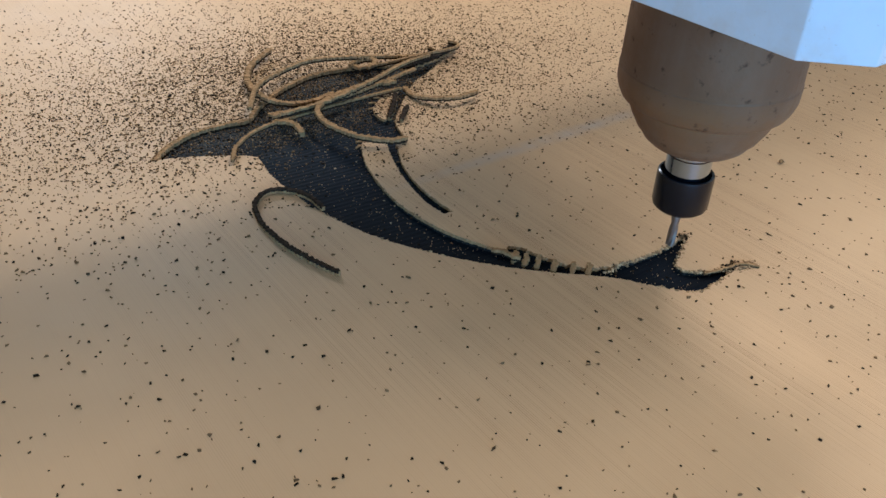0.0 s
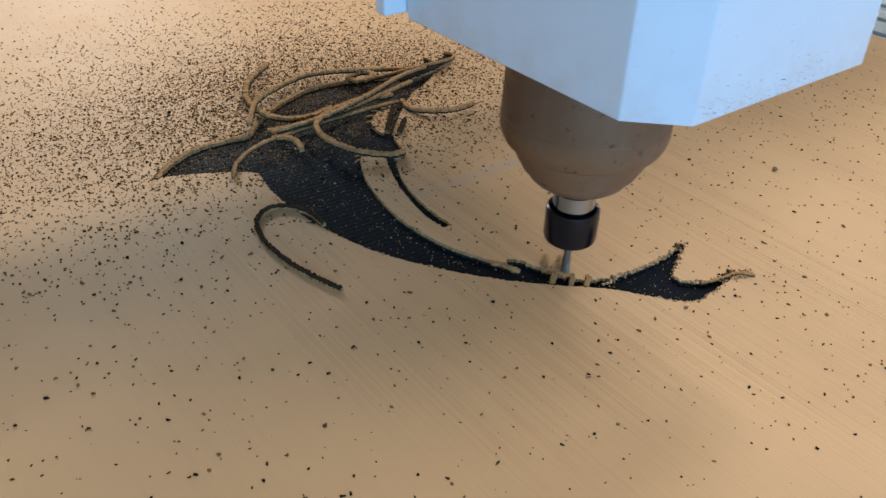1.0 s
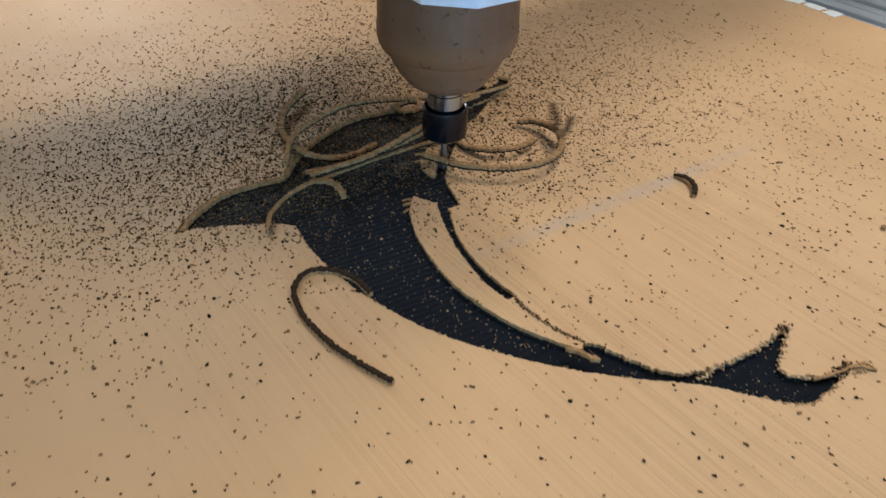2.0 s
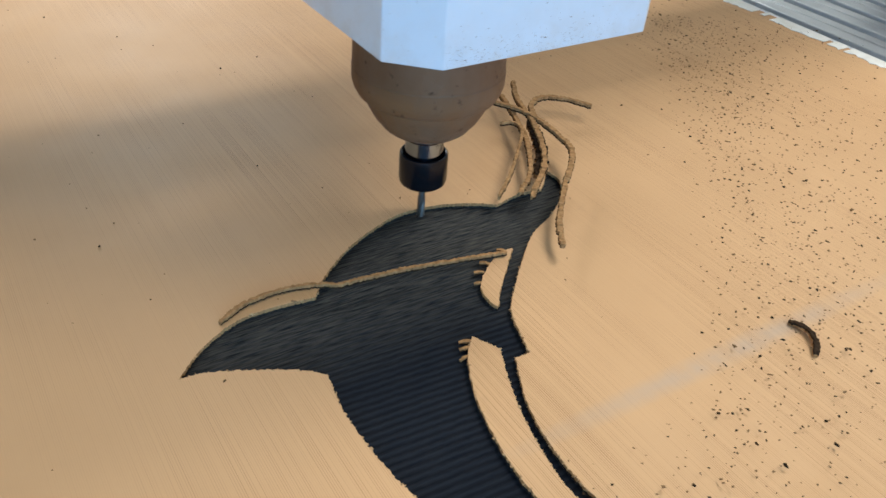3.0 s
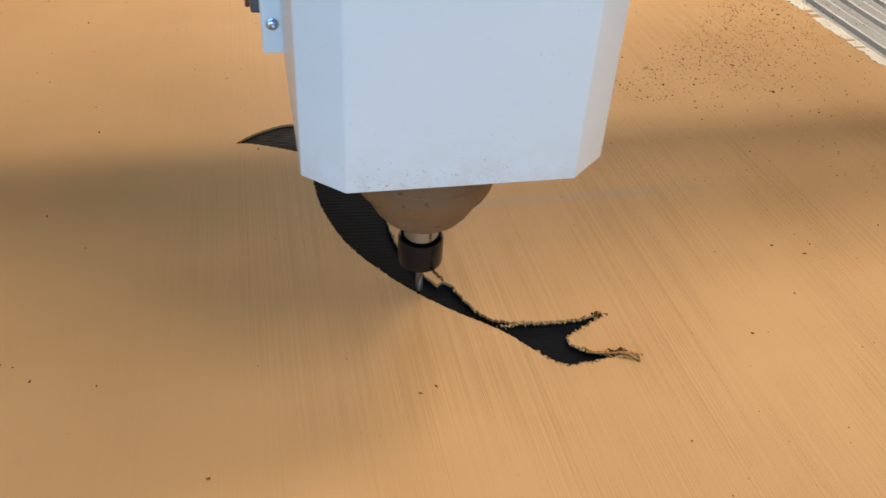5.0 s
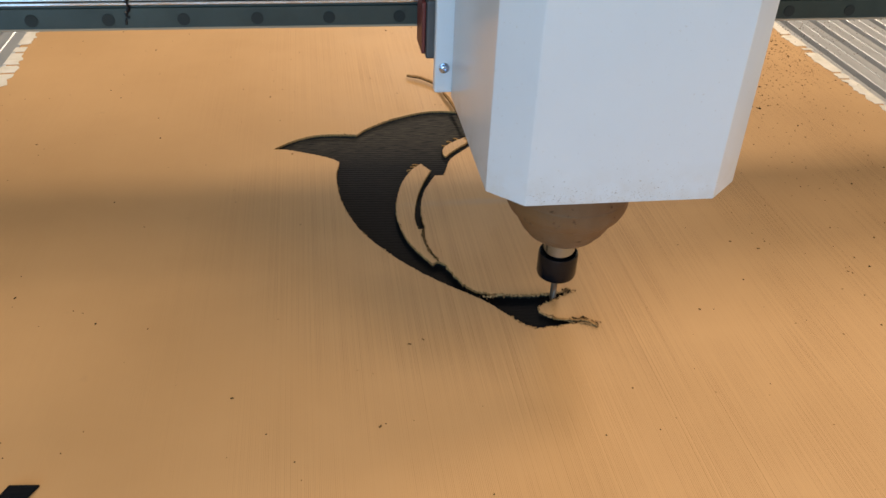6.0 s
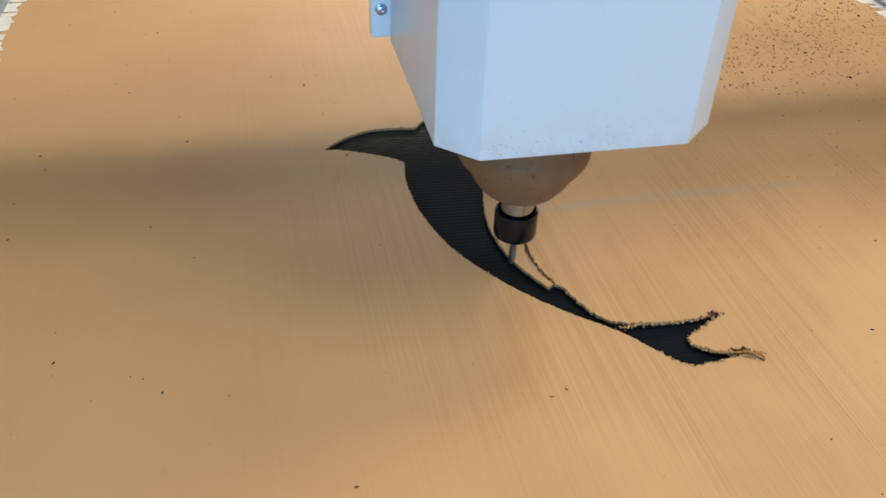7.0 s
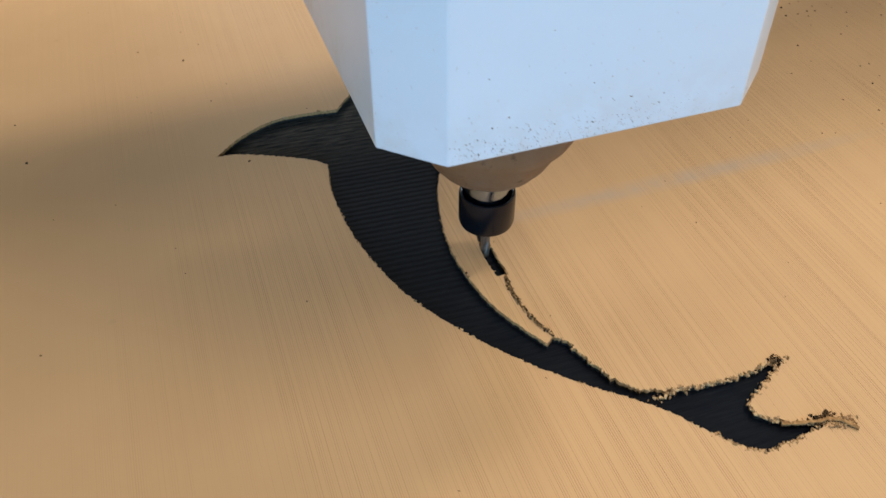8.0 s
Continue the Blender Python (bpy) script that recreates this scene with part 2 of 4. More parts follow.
SLOT = varied("slot_grey", (0.13, 0.14, 0.15), (0.22, 0.23, 0.24), 14.0, 0.6)
GLUE = varied("glue_film", (0.70, 0.66, 0.56), (0.86, 0.83, 0.76), 40.0, 0.3, 0.001)
CONCRETE = varied("concrete", (0.20, 0.195, 0.185), (0.33, 0.32, 0.30), 2.5, 0.8, 0.002)
PLASTER = varied("plaster", (0.42, 0.41, 0.38), (0.53, 0.52, 0.48), 1.5, 0.9, 0.002)


# ---------------------------------------------------------------- mesh helpers
def part(name, bm, mats, parent=None, label=""):
    """One mesh object from a bmesh, under a thing or part."""
    me = bpy.data.meshes.new(name)
    bm.to_mesh(me)
    bm.free()
    for mm in mats if isinstance(mats, (list, tuple)) else [mats]:
        me.materials.append(mm)
    ob = new(name, me)
    if parent:
        ob.parent = parent
    if label:
        tagged(ob, label)
    return ob


def smooth(ob, angle=40):
    me = ob.data
    me.shade_smooth()
    me.set_sharp_from_angle(angle=radians(angle))
    return ob


def box(bm, lo, hi, bevel=0.0, mat=0):
    r = bmesh.ops.create_cube(bm, size=1.0)
    vs = r["verts"]
    for v in vs:
        v.co = Vector([lo[k] + (v.co[k] + 0.5) * (hi[k] - lo[k]) for k in range(3)])
    fs = {f for v in vs for f in v.link_faces}
    for f in fs:
        f.material_index = mat
    if bevel:
        es = list({e for v in vs for e in v.link_edges})
        bmesh.ops.bevel(bm, geom=es, offset=bevel, segments=2, affect="EDGES", profile=0.5)
    return bm


def lathe(bm, profile, n=48, mat=0, at=(0, 0, 0), axis="z"):
    """Turn a profile of (radius, height) round an axis."""
    rings = []
    for r, z in profile:
        ring = []
        for k in range(n):
            a = 2 * math.pi * k / n
            p = (r * math.cos(a), r * math.sin(a), z)
            if axis == "y":
                p = (p[0], p[2], p[1])
            elif axis == "x":
                p = (p[2], p[0], p[1])
            ring.append(bm.verts.new(Vector(p) + Vector(at)))
        rings.append(ring)
    for a, b in zip(rings, rings[1:]):
        for k in range(n):
            f = bm.faces.new((a[k], a[(k + 1) % n], b[(k + 1) % n], b[k]))
            f.material_index = mat
    for ring in (rings[0], rings[-1]):
        f = bm.faces.new(ring)
        f.material_index = mat
    bmesh.ops.recalc_face_normals(bm, faces=bm.faces[:])
    return bm


def spline(points, step=0.0015):
    """A smooth curve (Catmull-Rom) through points, in even steps."""
    p = np.array(points, float)
    q = np.vstack([2 * p[0] - p[1], p, 2 * p[-1] - p[-2]])
    out = []
    for i in range(len(p) - 1):
        a, b, c, d = q[i : i + 4]
        for t in np.arange(24) / 24:
            out.append(0.5 * (2 * b + (c - a) * t + (2 * a - 5 * b + 4 * c - d) * t * t + (3 * b - a - 3 * c + d) * t**3))
    out = np.array(out + [p[-1]])
    s = np.r_[0, np.cumsum(np.linalg.norm(np.diff(out, axis=0), axis=1))]
    u = np.linspace(0, s[-1], max(2, int(s[-1] / step) + 1))
    return np.stack([np.interp(u, s, out[:, k]) for k in range(out.shape[1])], 1)


def inside(poly, pts):
    """Even-odd test of points against a closed outline."""
    x, y = pts[:, 0], pts[:, 1]
    res = np.zeros(len(pts), bool)
    a, b = poly, np.roll(poly, -1, 0)
    for (x0, y0), (x1, y1) in zip(a, b):
        hit = ((y0 > y) != (y1 > y)) & (x < (x1 - x0) * (y - y0) / (y1 - y0 + 1e-15) + x0)
        res ^= hit
    return res


def thing(name, label, category, group="", kind="", at=None):
    ob = new(name)
    ob.empty_display_size = 0.05
    if at:
        ob.location = at
    return tagged(ob, label, category, group, kind)


# ---------------------------------------------------------------- the hall
FLOOR = -0.85


def hall():
    x0, x1, y0, y1 = -3.6, 4.0, -3.8, 4.2
    bm = bmesh.new()
    box(bm, (x0 - 0.2, y0 - 0.2, FLOOR - 0.2), (x1 + 0.2, y1 + 0.2, FLOOR))
    tagged(part("floor", bm, CONCRETE), "grey worn concrete workshop floor", "floor", kind="structure")
    for name, lo, hi in (
        ("wall_west", (x0 - 0.2, y0 - 0.2, FLOOR), (x0, y1 + 0.2, ROOF)),
        ("wall_east", (x1, y0 - 0.2, FLOOR), (x1 + 0.2, y1 + 0.2, ROOF)),
    ):
        bm = bmesh.new()
        box(bm, lo, hi)
        tagged(part(name, bm, PLASTER), "pale plastered workshop wall", "wall", kind="structure")
    for name, ya, yb, xa, xb, za, zb in (("wall_south", y0 - 0.2, y0, -3.1, 0.4, 0.05, 1.45), ("wall_north", y1, y1 + 0.2, 0.5, 1.5, 1.4, 2.2)):
        bm = bmesh.new()
        for lo, hi in (((x0, FLOOR), (xa, ROOF)), ((xb, FLOOR), (x1, ROOF)), ((xa, FLOOR), (xb, za)), ((xa, zb), (xb, ROOF))):
            box(bm, (lo[0], ya, lo[1]), (hi[0], yb, hi[1]))
        tagged(part(name, bm, PLASTER), "pale plastered workshop wall with a wide window", "wall", kind="structure")
    bm = bmesh.new()
    # the first opening is there for the added fill lamp
    openings = ((-1.95, -1.45, -1.1, 1.9), (1.0, 2.4, -2.75, -0.75), (2.0, 3.2, -0.05, 1.05))
    xs = sorted({x0 - 0.2, x1 + 0.2, *(v for o in openings for v in o[:2])})
    ys = sorted({y0 - 0.2, y1 + 0.2, *(v for o in openings for v in o[2:])})
    for xa, xb in zip(xs, xs[1:]):
        for ya, yb in zip(ys, ys[1:]):
            mx, my = (xa + xb) / 2, (ya + yb) / 2
            if not any(a < mx < b and c < my < d for a, b, c, d in openings):
                box(bm, (xa, ya, ROOF), (xb, yb, ROOF + 0.15))
    tagged(part("ceiling", bm, PLASTER), "pale workshop ceiling with three openings for lamps", "ceiling", kind="structure")


hall()

# ---------------------------------------------------------------- machine table
SHEET_T = 0.0075
BED = -SHEET_T
SX0, SX1, SY0, SY1 = -0.378, 0.842, -1.02, 1.42


def table():
    t = thing("machine_table", "slotted aluminium bed of a router table", "machine table")
    bm = bmesh.new()
    box(bm, (-0.72, -1.2, BED - 0.09), (1.22, 1.62, BED - 0.022), 0.004)
    part("bed_frame", bm, SLOT, t, "grey steel bed frame")
    # extruded bars that run the length of the bed
    bar = bmesh.new()
    w, h = 0.0415, 0.022
    outline = [(-w / 2, -h), (w / 2, -h), (w / 2, -0.001), (w / 2 - 0.001, 0), (0.004, 0), (0.003, -0.0012), (-0.003, -0.0012), (-0.004, 0), (-w / 2 + 0.001, 0), (-w / 2, -0.001)]
    ends = []
    for y in (-1.2, 1.62):
        ends.append([bar.verts.new((x, y, z)) for x, z in outline])
    m = len(outline)
    for k in range(m):
        bar.faces.new((ends[0][k], ends[0][(k + 1) % m], ends[1][(k + 1) % m], ends[1][k]))
    bar.faces.new(ends[0][::-1])
    bar.faces.new(ends[1])
    bmesh.ops.recalc_face_normals(bar, faces=bar.faces[:])
    first = part("bed_bar", bar, ALU, t)
    first.location = (-0.69, 0, BED - 0.0005)
    x = -0.69 + 0.057
    while x < 1.2:
        b = new("bed_bar", first.data)
        b.parent = t
        b.location = (x, 0, BED - 0.0005)
        x += 0.057
    for lx in (-0.66, 1.16):
        for ly in (-1.1, 1.5):
            bm = bmesh.new()
            box(bm, (lx - 0.05, ly - 0.05, FLOOR), (lx + 0.05, ly + 0.05, BED - 0.088), 0.006)
            part("leg", bm, DARKSTEEL, t)
    for x in (-0.80, 1.22):
        bm = bmesh.new()
        box(bm, (x, -1.2, BED - 0.12), (x + 0.075, 1.62, BED - 0.03), 0.003)
        part("side_rail", bm, DARKSTEEL, t)


table()


# ---------------------------------------------------------------- the engraved sheet
MM = 0.001
DEPTH = 0.0045


def outline():
    """The leaping dolphin, in runs of smooth curve from corner to corner (mm), clockwise from the beak."""
    runs = [
        [(-1, -1), (19, 18), (46, 32), (74, 34), (100, 31)],
        [(100, 31), (112, 45), (128, 59), (156, 77), (196, 92), (232, 90), (258, 80), (274, 70)],
        [(274, 70), (299, 75), (320, 73)],
        [(320, 73), (332, 84), (342, 98)],
        [(342, 98), (343, 80), (334, 60)],
        [(334, 60), (302, 38), (276, 25), (249, 2), (217, -30), (206, -45), (199, -66), (194, -80)],
        [(194, -80), (184, -79)],
        [(184, -79), (168, -112), (160, -144), (158, -172), (159, -191)],
        [(159, -191), (151, -190)],
        [(151, -190), (150, -166), (157, -128), (168, -95), (180, -68)],
        [(180, -68), (171, -50)],
        [(171, -50), (158, -65), (143, -97), (134, -136), (132, -170), (138, -209), (149, -236), (158, -253)],
        [(158, -253), (164, -249)],
        [(164, -249), (170, -256), (179, -281), (192, -300), (215, -308), (239, -311), (265, -310), (281, -307)],
        [(281, -307), (277, -314), (260, -323), (246, -331)],
        [(246, -331), (249, -341), (268, -351), (284, -354)],
        [(284, -354), (262, -359), (238, -361)],
        [(238, -361), (223, -350), (198, -317), (169, -291), (145, -267), (121, -237), (100, -204), (85, -170), (74, -122), (71, -73), (76, -38)],
        [(76, -38), (65, -28), (38, -13), (14, -3), (-1, -1)],
    ]
    rng = np.random.default_rng(5)
    pts = []
    for k, run in enumerate(runs):
        c = spline(np.array(run) * MM, 0.0012)[:-1]
        rag = 0.0002 if k < 13 else 0.00035
        if 13 <= k <= 16:
            rag = 0.0008
        d = np.gradient(c, axis=0) if len(c) > 1 else np.zeros_like(c)
        nrm = np.stack([-d[:, 1], d[:, 0]], 1) / (np.linalg.norm(d, axis=1)[:, None] + 1e-9)
        w = rng.normal(0, rag, len(c))
        w[:1] = 0
        pts.append(c + nrm * np.clip(w, -2 * rag, 2 * rag)[:, None])
    return np.vstack(pts)


def island():
    run = [(251, 17), (236, 15), (215, 1), (204, -11), (201, -24), (203, -33), (213, -21), (233, -1), (251, 17)]
    c = spline(np.array(run) * MM, 0.0012)[:-1]
    return c + np.random.default_rng(8).normal(0, 0.0003, c.shape)


OUT = outline()
ISLE = island()


def filled(rings, keep, z):
    """Triangles between closed outlines, those whose middle keep() accepts."""
    vs, es = [], []
    for ring in rings:
        k = len(vs)
        vs += [Vector((float(x), float(y))) for x, y in ring]
        es += [(k + i, k + (i + 1) % len(ring)) for i in range(len(ring))]
    v, _, f, *_ = geometry.delaunay_2d_cdt(vs, es, [], 0, 1e-7)
    v = np.array([(p.x, p.y) for p in v])
    f = np.array([t for t in f if len(t) == 3])
    ok = keep(v[f].mean(1))
    bm = bmesh.new()
    bv = [bm.verts.new((x, y, z)) for x, y in v]
    for t in f[ok]:
        bm.faces.new([bv[i] for i in t])
    bmesh.ops.delete(bm, geom=[b for b in bm.verts if not b.link_faces], context="VERTS")
    bmesh.ops.recalc_face_normals(bm, faces=bm.faces[:])
    if bm.faces and sum(f.normal.z for f in bm.faces) < 0:
        bmesh.ops.reverse_faces(bm, faces=bm.faces[:])
    return bm


def sheet():
    t = thing("engraved_sheet", "tan sheet with a black dolphin milled into it", "sheet")
    rect = np.array([(SX0, SY0), (SX1, SY0), (SX1, SY1), (SX0, SY1)])

    def land(p):
        return inside(rect, p) & (~inside(OUT, p) | inside(ISLE, p))

    part("face", filled([rect, OUT, ISLE], land, 0.0), TAN, t)
    part("pocket_floor", filled([OUT], lambda p: inside(OUT, p), -DEPTH), CORE, t, "black milled floor of the dolphin")
    rng = np.random.default_rng(3)
    for ring in (OUT, ISLE):
        bm = bmesh.new()
        n = len(ring)
        mid = ring + rng.normal(0, 0.0002, ring.shape)
        rows = []
        for pts, z in ((ring, 0.0), (mid, -0.0026), (mid + rng.normal(0, 0.0002, ring.shape), -DEPTH - 0.0002)):
            rows.append([bm.verts.new((x, y, z)) for x, y in pts])
        for r, (a, b) in enumerate(zip(rows, rows[1:])):
            for k in range(n):
                f = bm.faces.new((a[k], a[(k + 1) % n], b[(k + 1) % n], b[k]))
                f.material_index = r
        part("cut_wall", bm, [EDGE, DARK_EDGE], t, "ragged cut edge, tan over black")
    bm = bmesh.new()
    box(bm, (SX0, SY0, BED), (SX1, SY1, -DEPTH - 0.0006))
    part("backing", bm, DARK_EDGE, t)
    # rim of the face down to the backing
    bm = bmesh.new()
    for a, b in zip(rect, np.roll(rect, -1, 0)):
        q = [bm.verts.new((*p, z)) for p, z in ((a, 0), (b, 0), (b, -DEPTH - 0.0006), (a, -DEPTH - 0.0006))]
        bm.faces.new(q)
    part("rim", bm, EDGE, t)
    return t


SHEET = sheet()


def grains(name, centres, sizes, mat, label, category, seed, flat=0.5, home=(0, 0, 0)):
    """Many small irregular crumbs in one mesh of kind stuff."""
    rng = np.random.default_rng(seed)
    base = np.array([(1, 0, -0.5), (-0.5, 0.8, -0.5), (-0.6, -0.8, -0.5), (0.7, 0.6, 0.5), (-0.9, 0.1, 0.55), (0.3, -0.8, 0.5)])
    tris = np.array([(0, 2, 1), (3, 4, 5), (0, 1, 3), (1, 4, 3), (1, 2, 4), (2, 5, 4), (2, 0, 5), (0, 3, 5)])
    k = len(centres)
    a = rng.uniform(0, 2 * np.pi, k)
    v = base[None] + rng.normal(0, 0.22, (k, 6, 3))
    v = v * np.stack([rng.uniform(0.6, 1.2, k), rng.uniform(0.45, 0.9, k), np.full(k, flat)], 1)[:, None]
    c, s = np.cos(a)[:, None], np.sin(a)[:, None]
    v = np.stack([v[..., 0] * c - v[..., 1] * s, v[..., 0] * s + v[..., 1] * c, v[..., 2]], 2)
    v *= np.minimum(np.asarray(sizes), 0.0016)[:, None, None]
    v[..., 2] -= v[..., 2].min(1, keepdims=True)
    v += np.asarray(centres)[:, None] - np.array(home)
    f = tris[None] + (np.arange(k) * 6)[:, None, None]
    me = bpy.data.meshes.new(name)
    me.from_pydata(v.reshape(-1, 3).tolist(), [], f.reshape(-1, 3).tolist())
    me.materials.append(mat)
    ob = new(name, me)
    ob.location = home
    return tagged(ob, label, category, kind="stuff")


def on_sheet(xy, rng):
    """Heights of crumbs: on the face, or down on the milled floor."""
    pit = inside(OUT, xy) & ~inside(ISLE, xy)
    return np.c_[xy, np.where(pit, -DEPTH, 0.0)]


def chips():
    rng = np.random.default_rng(21)
    # thick drift round the head
    k = 300000
    xy = np.c_[rng.uniform(-0.36, 0.62, k), rng.uniform(-0.20, 0.66, k)]
    dx, dy = (xy[:, 0] - 0.165) / 0.225, (xy[:, 1] - 0.075) / 0.125
    dens = 0.90 * np.exp(-(np.hypot(dx, dy) ** 2.0)) + 0.09 * np.exp(-(np.hypot(dx, dy) ** 2) / 5)
    dens *= np.clip((xy[:, 1] + 0.095 + 0.30 * np.maximum(0, xy[:, 0] - 0.05)) / 0.11, 0, 1)
    dens *= np.where(inside(OUT, xy) & (xy[:, 1] < -0.03), 0.2, 1.0)
    xy = xy[rng.random(k) < dens]
    drift = grains("chip_drift", on_sheet(xy, rng), rng.lognormal(-7.27, 0.34, len(xy)), CHIP, "drift of small dark brown rubber chips on the sheet", "chips", 1)
    # the part of the drift that the jet only pushes to the side: a slanting band
    k = 2600
    u, v = rng.random(k), np.abs(rng.normal(0, 0.10, k)) + rng.normal(0, 0.012, k)
    line = spline(np.array([(0.155, -0.205), (0.30, -0.155), (0.43, -0.04), (0.54, 0.10), (0.70, 0.34)]), 0.002)
    xy = line[(u**0.8 * (len(line) - 1)).astype(int)] + v[:, None] * np.array([0.72, -0.55]) + rng.normal(0, 0.01, (k, 2))
    swept = grains("swept_chips", np.c_[xy - SHOVE, np.zeros(k)], rng.lognormal(-7.1, 0.36, k), CHIP, "loose band of dark brown chips on the sheet", "chips", 8)
    # thin scatter all over
    xy = np.c_[rng.uniform(-0.32, 0.72, 4600), rng.uniform(-0.52, 0.38, 4600)]
    scatter = grains("chip_scatter", on_sheet(xy, rng), rng.lognormal(-7.0, 0.42, len(xy)), CHIP, "thin scatter of dark brown rubber chips", "chips", 2)
    # chips that the cutter flings over the sheet beside the pectoral fin
    k = 2600
    xy = np.array([0.33, -0.10]) + rng.normal(0, 1, (k, 2)) * (0.105, 0.115)
    xy = xy[~inside(OUT, xy - FLING) & ~inside(OUT, xy)]
    flung = grains("flung_chips", np.c_[xy - FLING, np.zeros(len(xy))], rng.lognormal(-7.15, 0.38, len(xy)), CHIP, "dark brown chips flung over the sheet", "chips", 9)
    # crumbs that lie in the milled floor
    xy = np.c_[rng.uniform(-0.01, 0.33, 15000), rng.uniform(-0.36, 0.09, 15000)]
    xy = xy[inside(OUT, xy) & ~inside(ISLE, xy)]
    xy = xy[rng.random(len(xy)) < np.where(xy[:, 1] > -0.02, 0.9, 0.3)]
    pits = []
    for name, some in (("head_crumbs", xy[xy[:, 1] > -0.19]), ("tail_crumbs", xy[xy[:, 1] <= -0.19])):
        pits.append(grains(name, on_sheet(some, rng), rng.lognormal(-7.7, 0.35, len(some)), BURR, "fine tan crumbs in the milled recess", "chips", 3))
    # what is left lying at the far side
    k = 430
    xy = np.c_[rng.uniform(0.44, 0.82, k), rng.uniform(-0.42, 0.45, k)]
    xy = xy[rng.random(k) < np.clip((xy[:, 0] - 0.40) * 3.4, 0, 1)]
    grains("settled_chips", on_sheet(xy, rng), rng.lognormal(-7.1, 0.36, len(xy)), CHIP, "dark brown chips settled on the sheet", "chips", 4)
    xy = np.c_[rng.uniform(SX0 + 0.02, 0.8, 480), rng.uniform(-0.95, 0.7, 480)]
    xy = xy[~inside(OUT, xy)]
    grains("stray_chips", on_sheet(xy, rng), rng.lognormal(-7.3, 0.4, len(xy)), CHIP, "few stray brown chips on the sheet", "chips", 6)
    return drift, scatter, pits, swept, flung


SHOVE = np.array([0.33, -0.13])
FLING = np.array([0.17, -0.19])
DRIFT, SCATTER, PITS, SWEPT, FLUNG = chips()


def burrs():
    """Ragged crumbs left clinging to the cut edges."""
    rng = np.random.default_rng(31)
    tail = OUT[(OUT[:, 1] < -0.296) & (OUT[:, 0] > 0.215)]
    a = tail[rng.integers(0, len(tail), 900)] + rng.normal(0, 0.0008, (900, 2))
    rest = OUT[rng.integers(0, len(OUT), 2600)] + rng.normal(0, 0.0003, (2600, 2))
    u = rng.random(280)
    line = spline(np.array([(156, -193), (155, -212), (158, -232), (164, -248)]) * MM, 0.0005)
    score = line[(u * (len(line) - 1)).astype(int)] + rng.normal(0, 0.00045, (280, 2))
    knot = np.array([(0.206, -0.309)]) + rng.normal(0, 1, (46, 2)) * (0.0048, 0.0013)
    tip = np.array([(0.287, -0.359)]) + rng.normal(0, 1, (220, 2)) * (0.0042, 0.0017)
    ends = np.vstack([np.array(p) + rng.normal(0, 1, (60, 2)) * (0.0028, 0.0018) for p in ((0.279, -0.309), (0.274, -0.352), (0.281, -0.353))])
    made = {}
    for name, xy, z, size, mat, label, seed in (
        ("edge_burr", np.vstack([a, knot]), -0.0014, 0.0009, BURR, "ragged tan burrs on the tail's cut edge", 1),
        ("edge_fuzz", rest, -0.0009, 0.00055, BURR, "small tan burrs along the cut edge", 2),
        ("score_crumbs", score, -0.0002, 0.00058, BURR, "line of tan crumbs along a scored cut", 3),
        ("score_dark", score + rng.normal(0, 0.0005, score.shape), -0.0001, 0.0007, CHIP, "dark crumbs in a scored cut", 4),
        ("dark_burr", ends, -0.0006, 0.0009, CHIP, "dark torn burrs at the tips of the tail", 6),
        ("tail_dust", tip, 0.0, 0.00055, BURR, "loose tan dust at the tail's tip", 5),
    ):
        made[name] = grains(name, np.c_[xy, np.full(len(xy), z)], rng.lognormal(math.log(size), 0.35, len(xy)), mat, label, "crumbs", seed, 0.8)
    return made


BURRS = burrs()


# ---------------------------------------------------------------- loose strips
def sweep(points, width=0.0041, high=0.0038, seed=0, dark_top=False):
    """A ragged square-cut strip along a curve of points (mm, with height)."""
    c = spline(np.array(points, float) * MM, 0.0013)
    rng = np.random.default_rng(seed)
    d = np.gradient(c, axis=0)
    d /= np.linalg.norm(d, axis=1)[:, None] + 1e-12
    side = np.stack([-d[:, 1], d[:, 0], 0 * d[:, 0]], 1)
    side /= np.linalg.norm(side, axis=1)[:, None] + 1e-9
    up = np.cross(d, side)
    n = len(c)
    w = width / 2 * (1 + 0.27 * np.clip(rng.normal(0, 1, n), -1.6, 1.6))
    w2 = width / 2 * (1 + 0.27 * np.clip(rng.normal(0, 1, n), -1.6, 1.6))
    hh = high * (1 + 0.07 * rng.normal(0, 1, n))
    taper = np.minimum(1, np.minimum(np.arange(n) + 1, np.arange(n)[::-1] + 1) / 3)
    bm = bmesh.new()
    rings = []
    top = 0.40 if not dark_top else 0.5
    for i in range(n):
        row = []
        for sw, k in ((w[i], 0.0), (w[i] * 0.99, top), (w[i] * 0.97, 0.95), (w[i] * 0.88, 1.0), (-w2[i] * 0.88, 1.0), (-w2[i] * 0.97, 0.95), (-w2[i] * 0.99, top), (-w2[i], 0.0)):
            row.append(bm.verts.new(c[i] + side[i] * sw * (0.5 + 0.5 * taper[i]) + up[i] * hh[i] * k))
        rings.append(row)
    for a, b in zip(rings, rings[1:]):
        for k in range(8):
            f = bm.faces.new((a[k], a[(k + 1) % 8], b[(k + 1) % 8], b[k]))
            low = k in (0, 6, 7)
            f.material_index = int(low != dark_top)
    bm.faces.new(rings[0])
    bm.faces.new(rings[-1])
    bmesh.ops.recalc_face_normals(bm, faces=bm.faces[:])
    return bm


STRIPS = "loose strips of sheet"


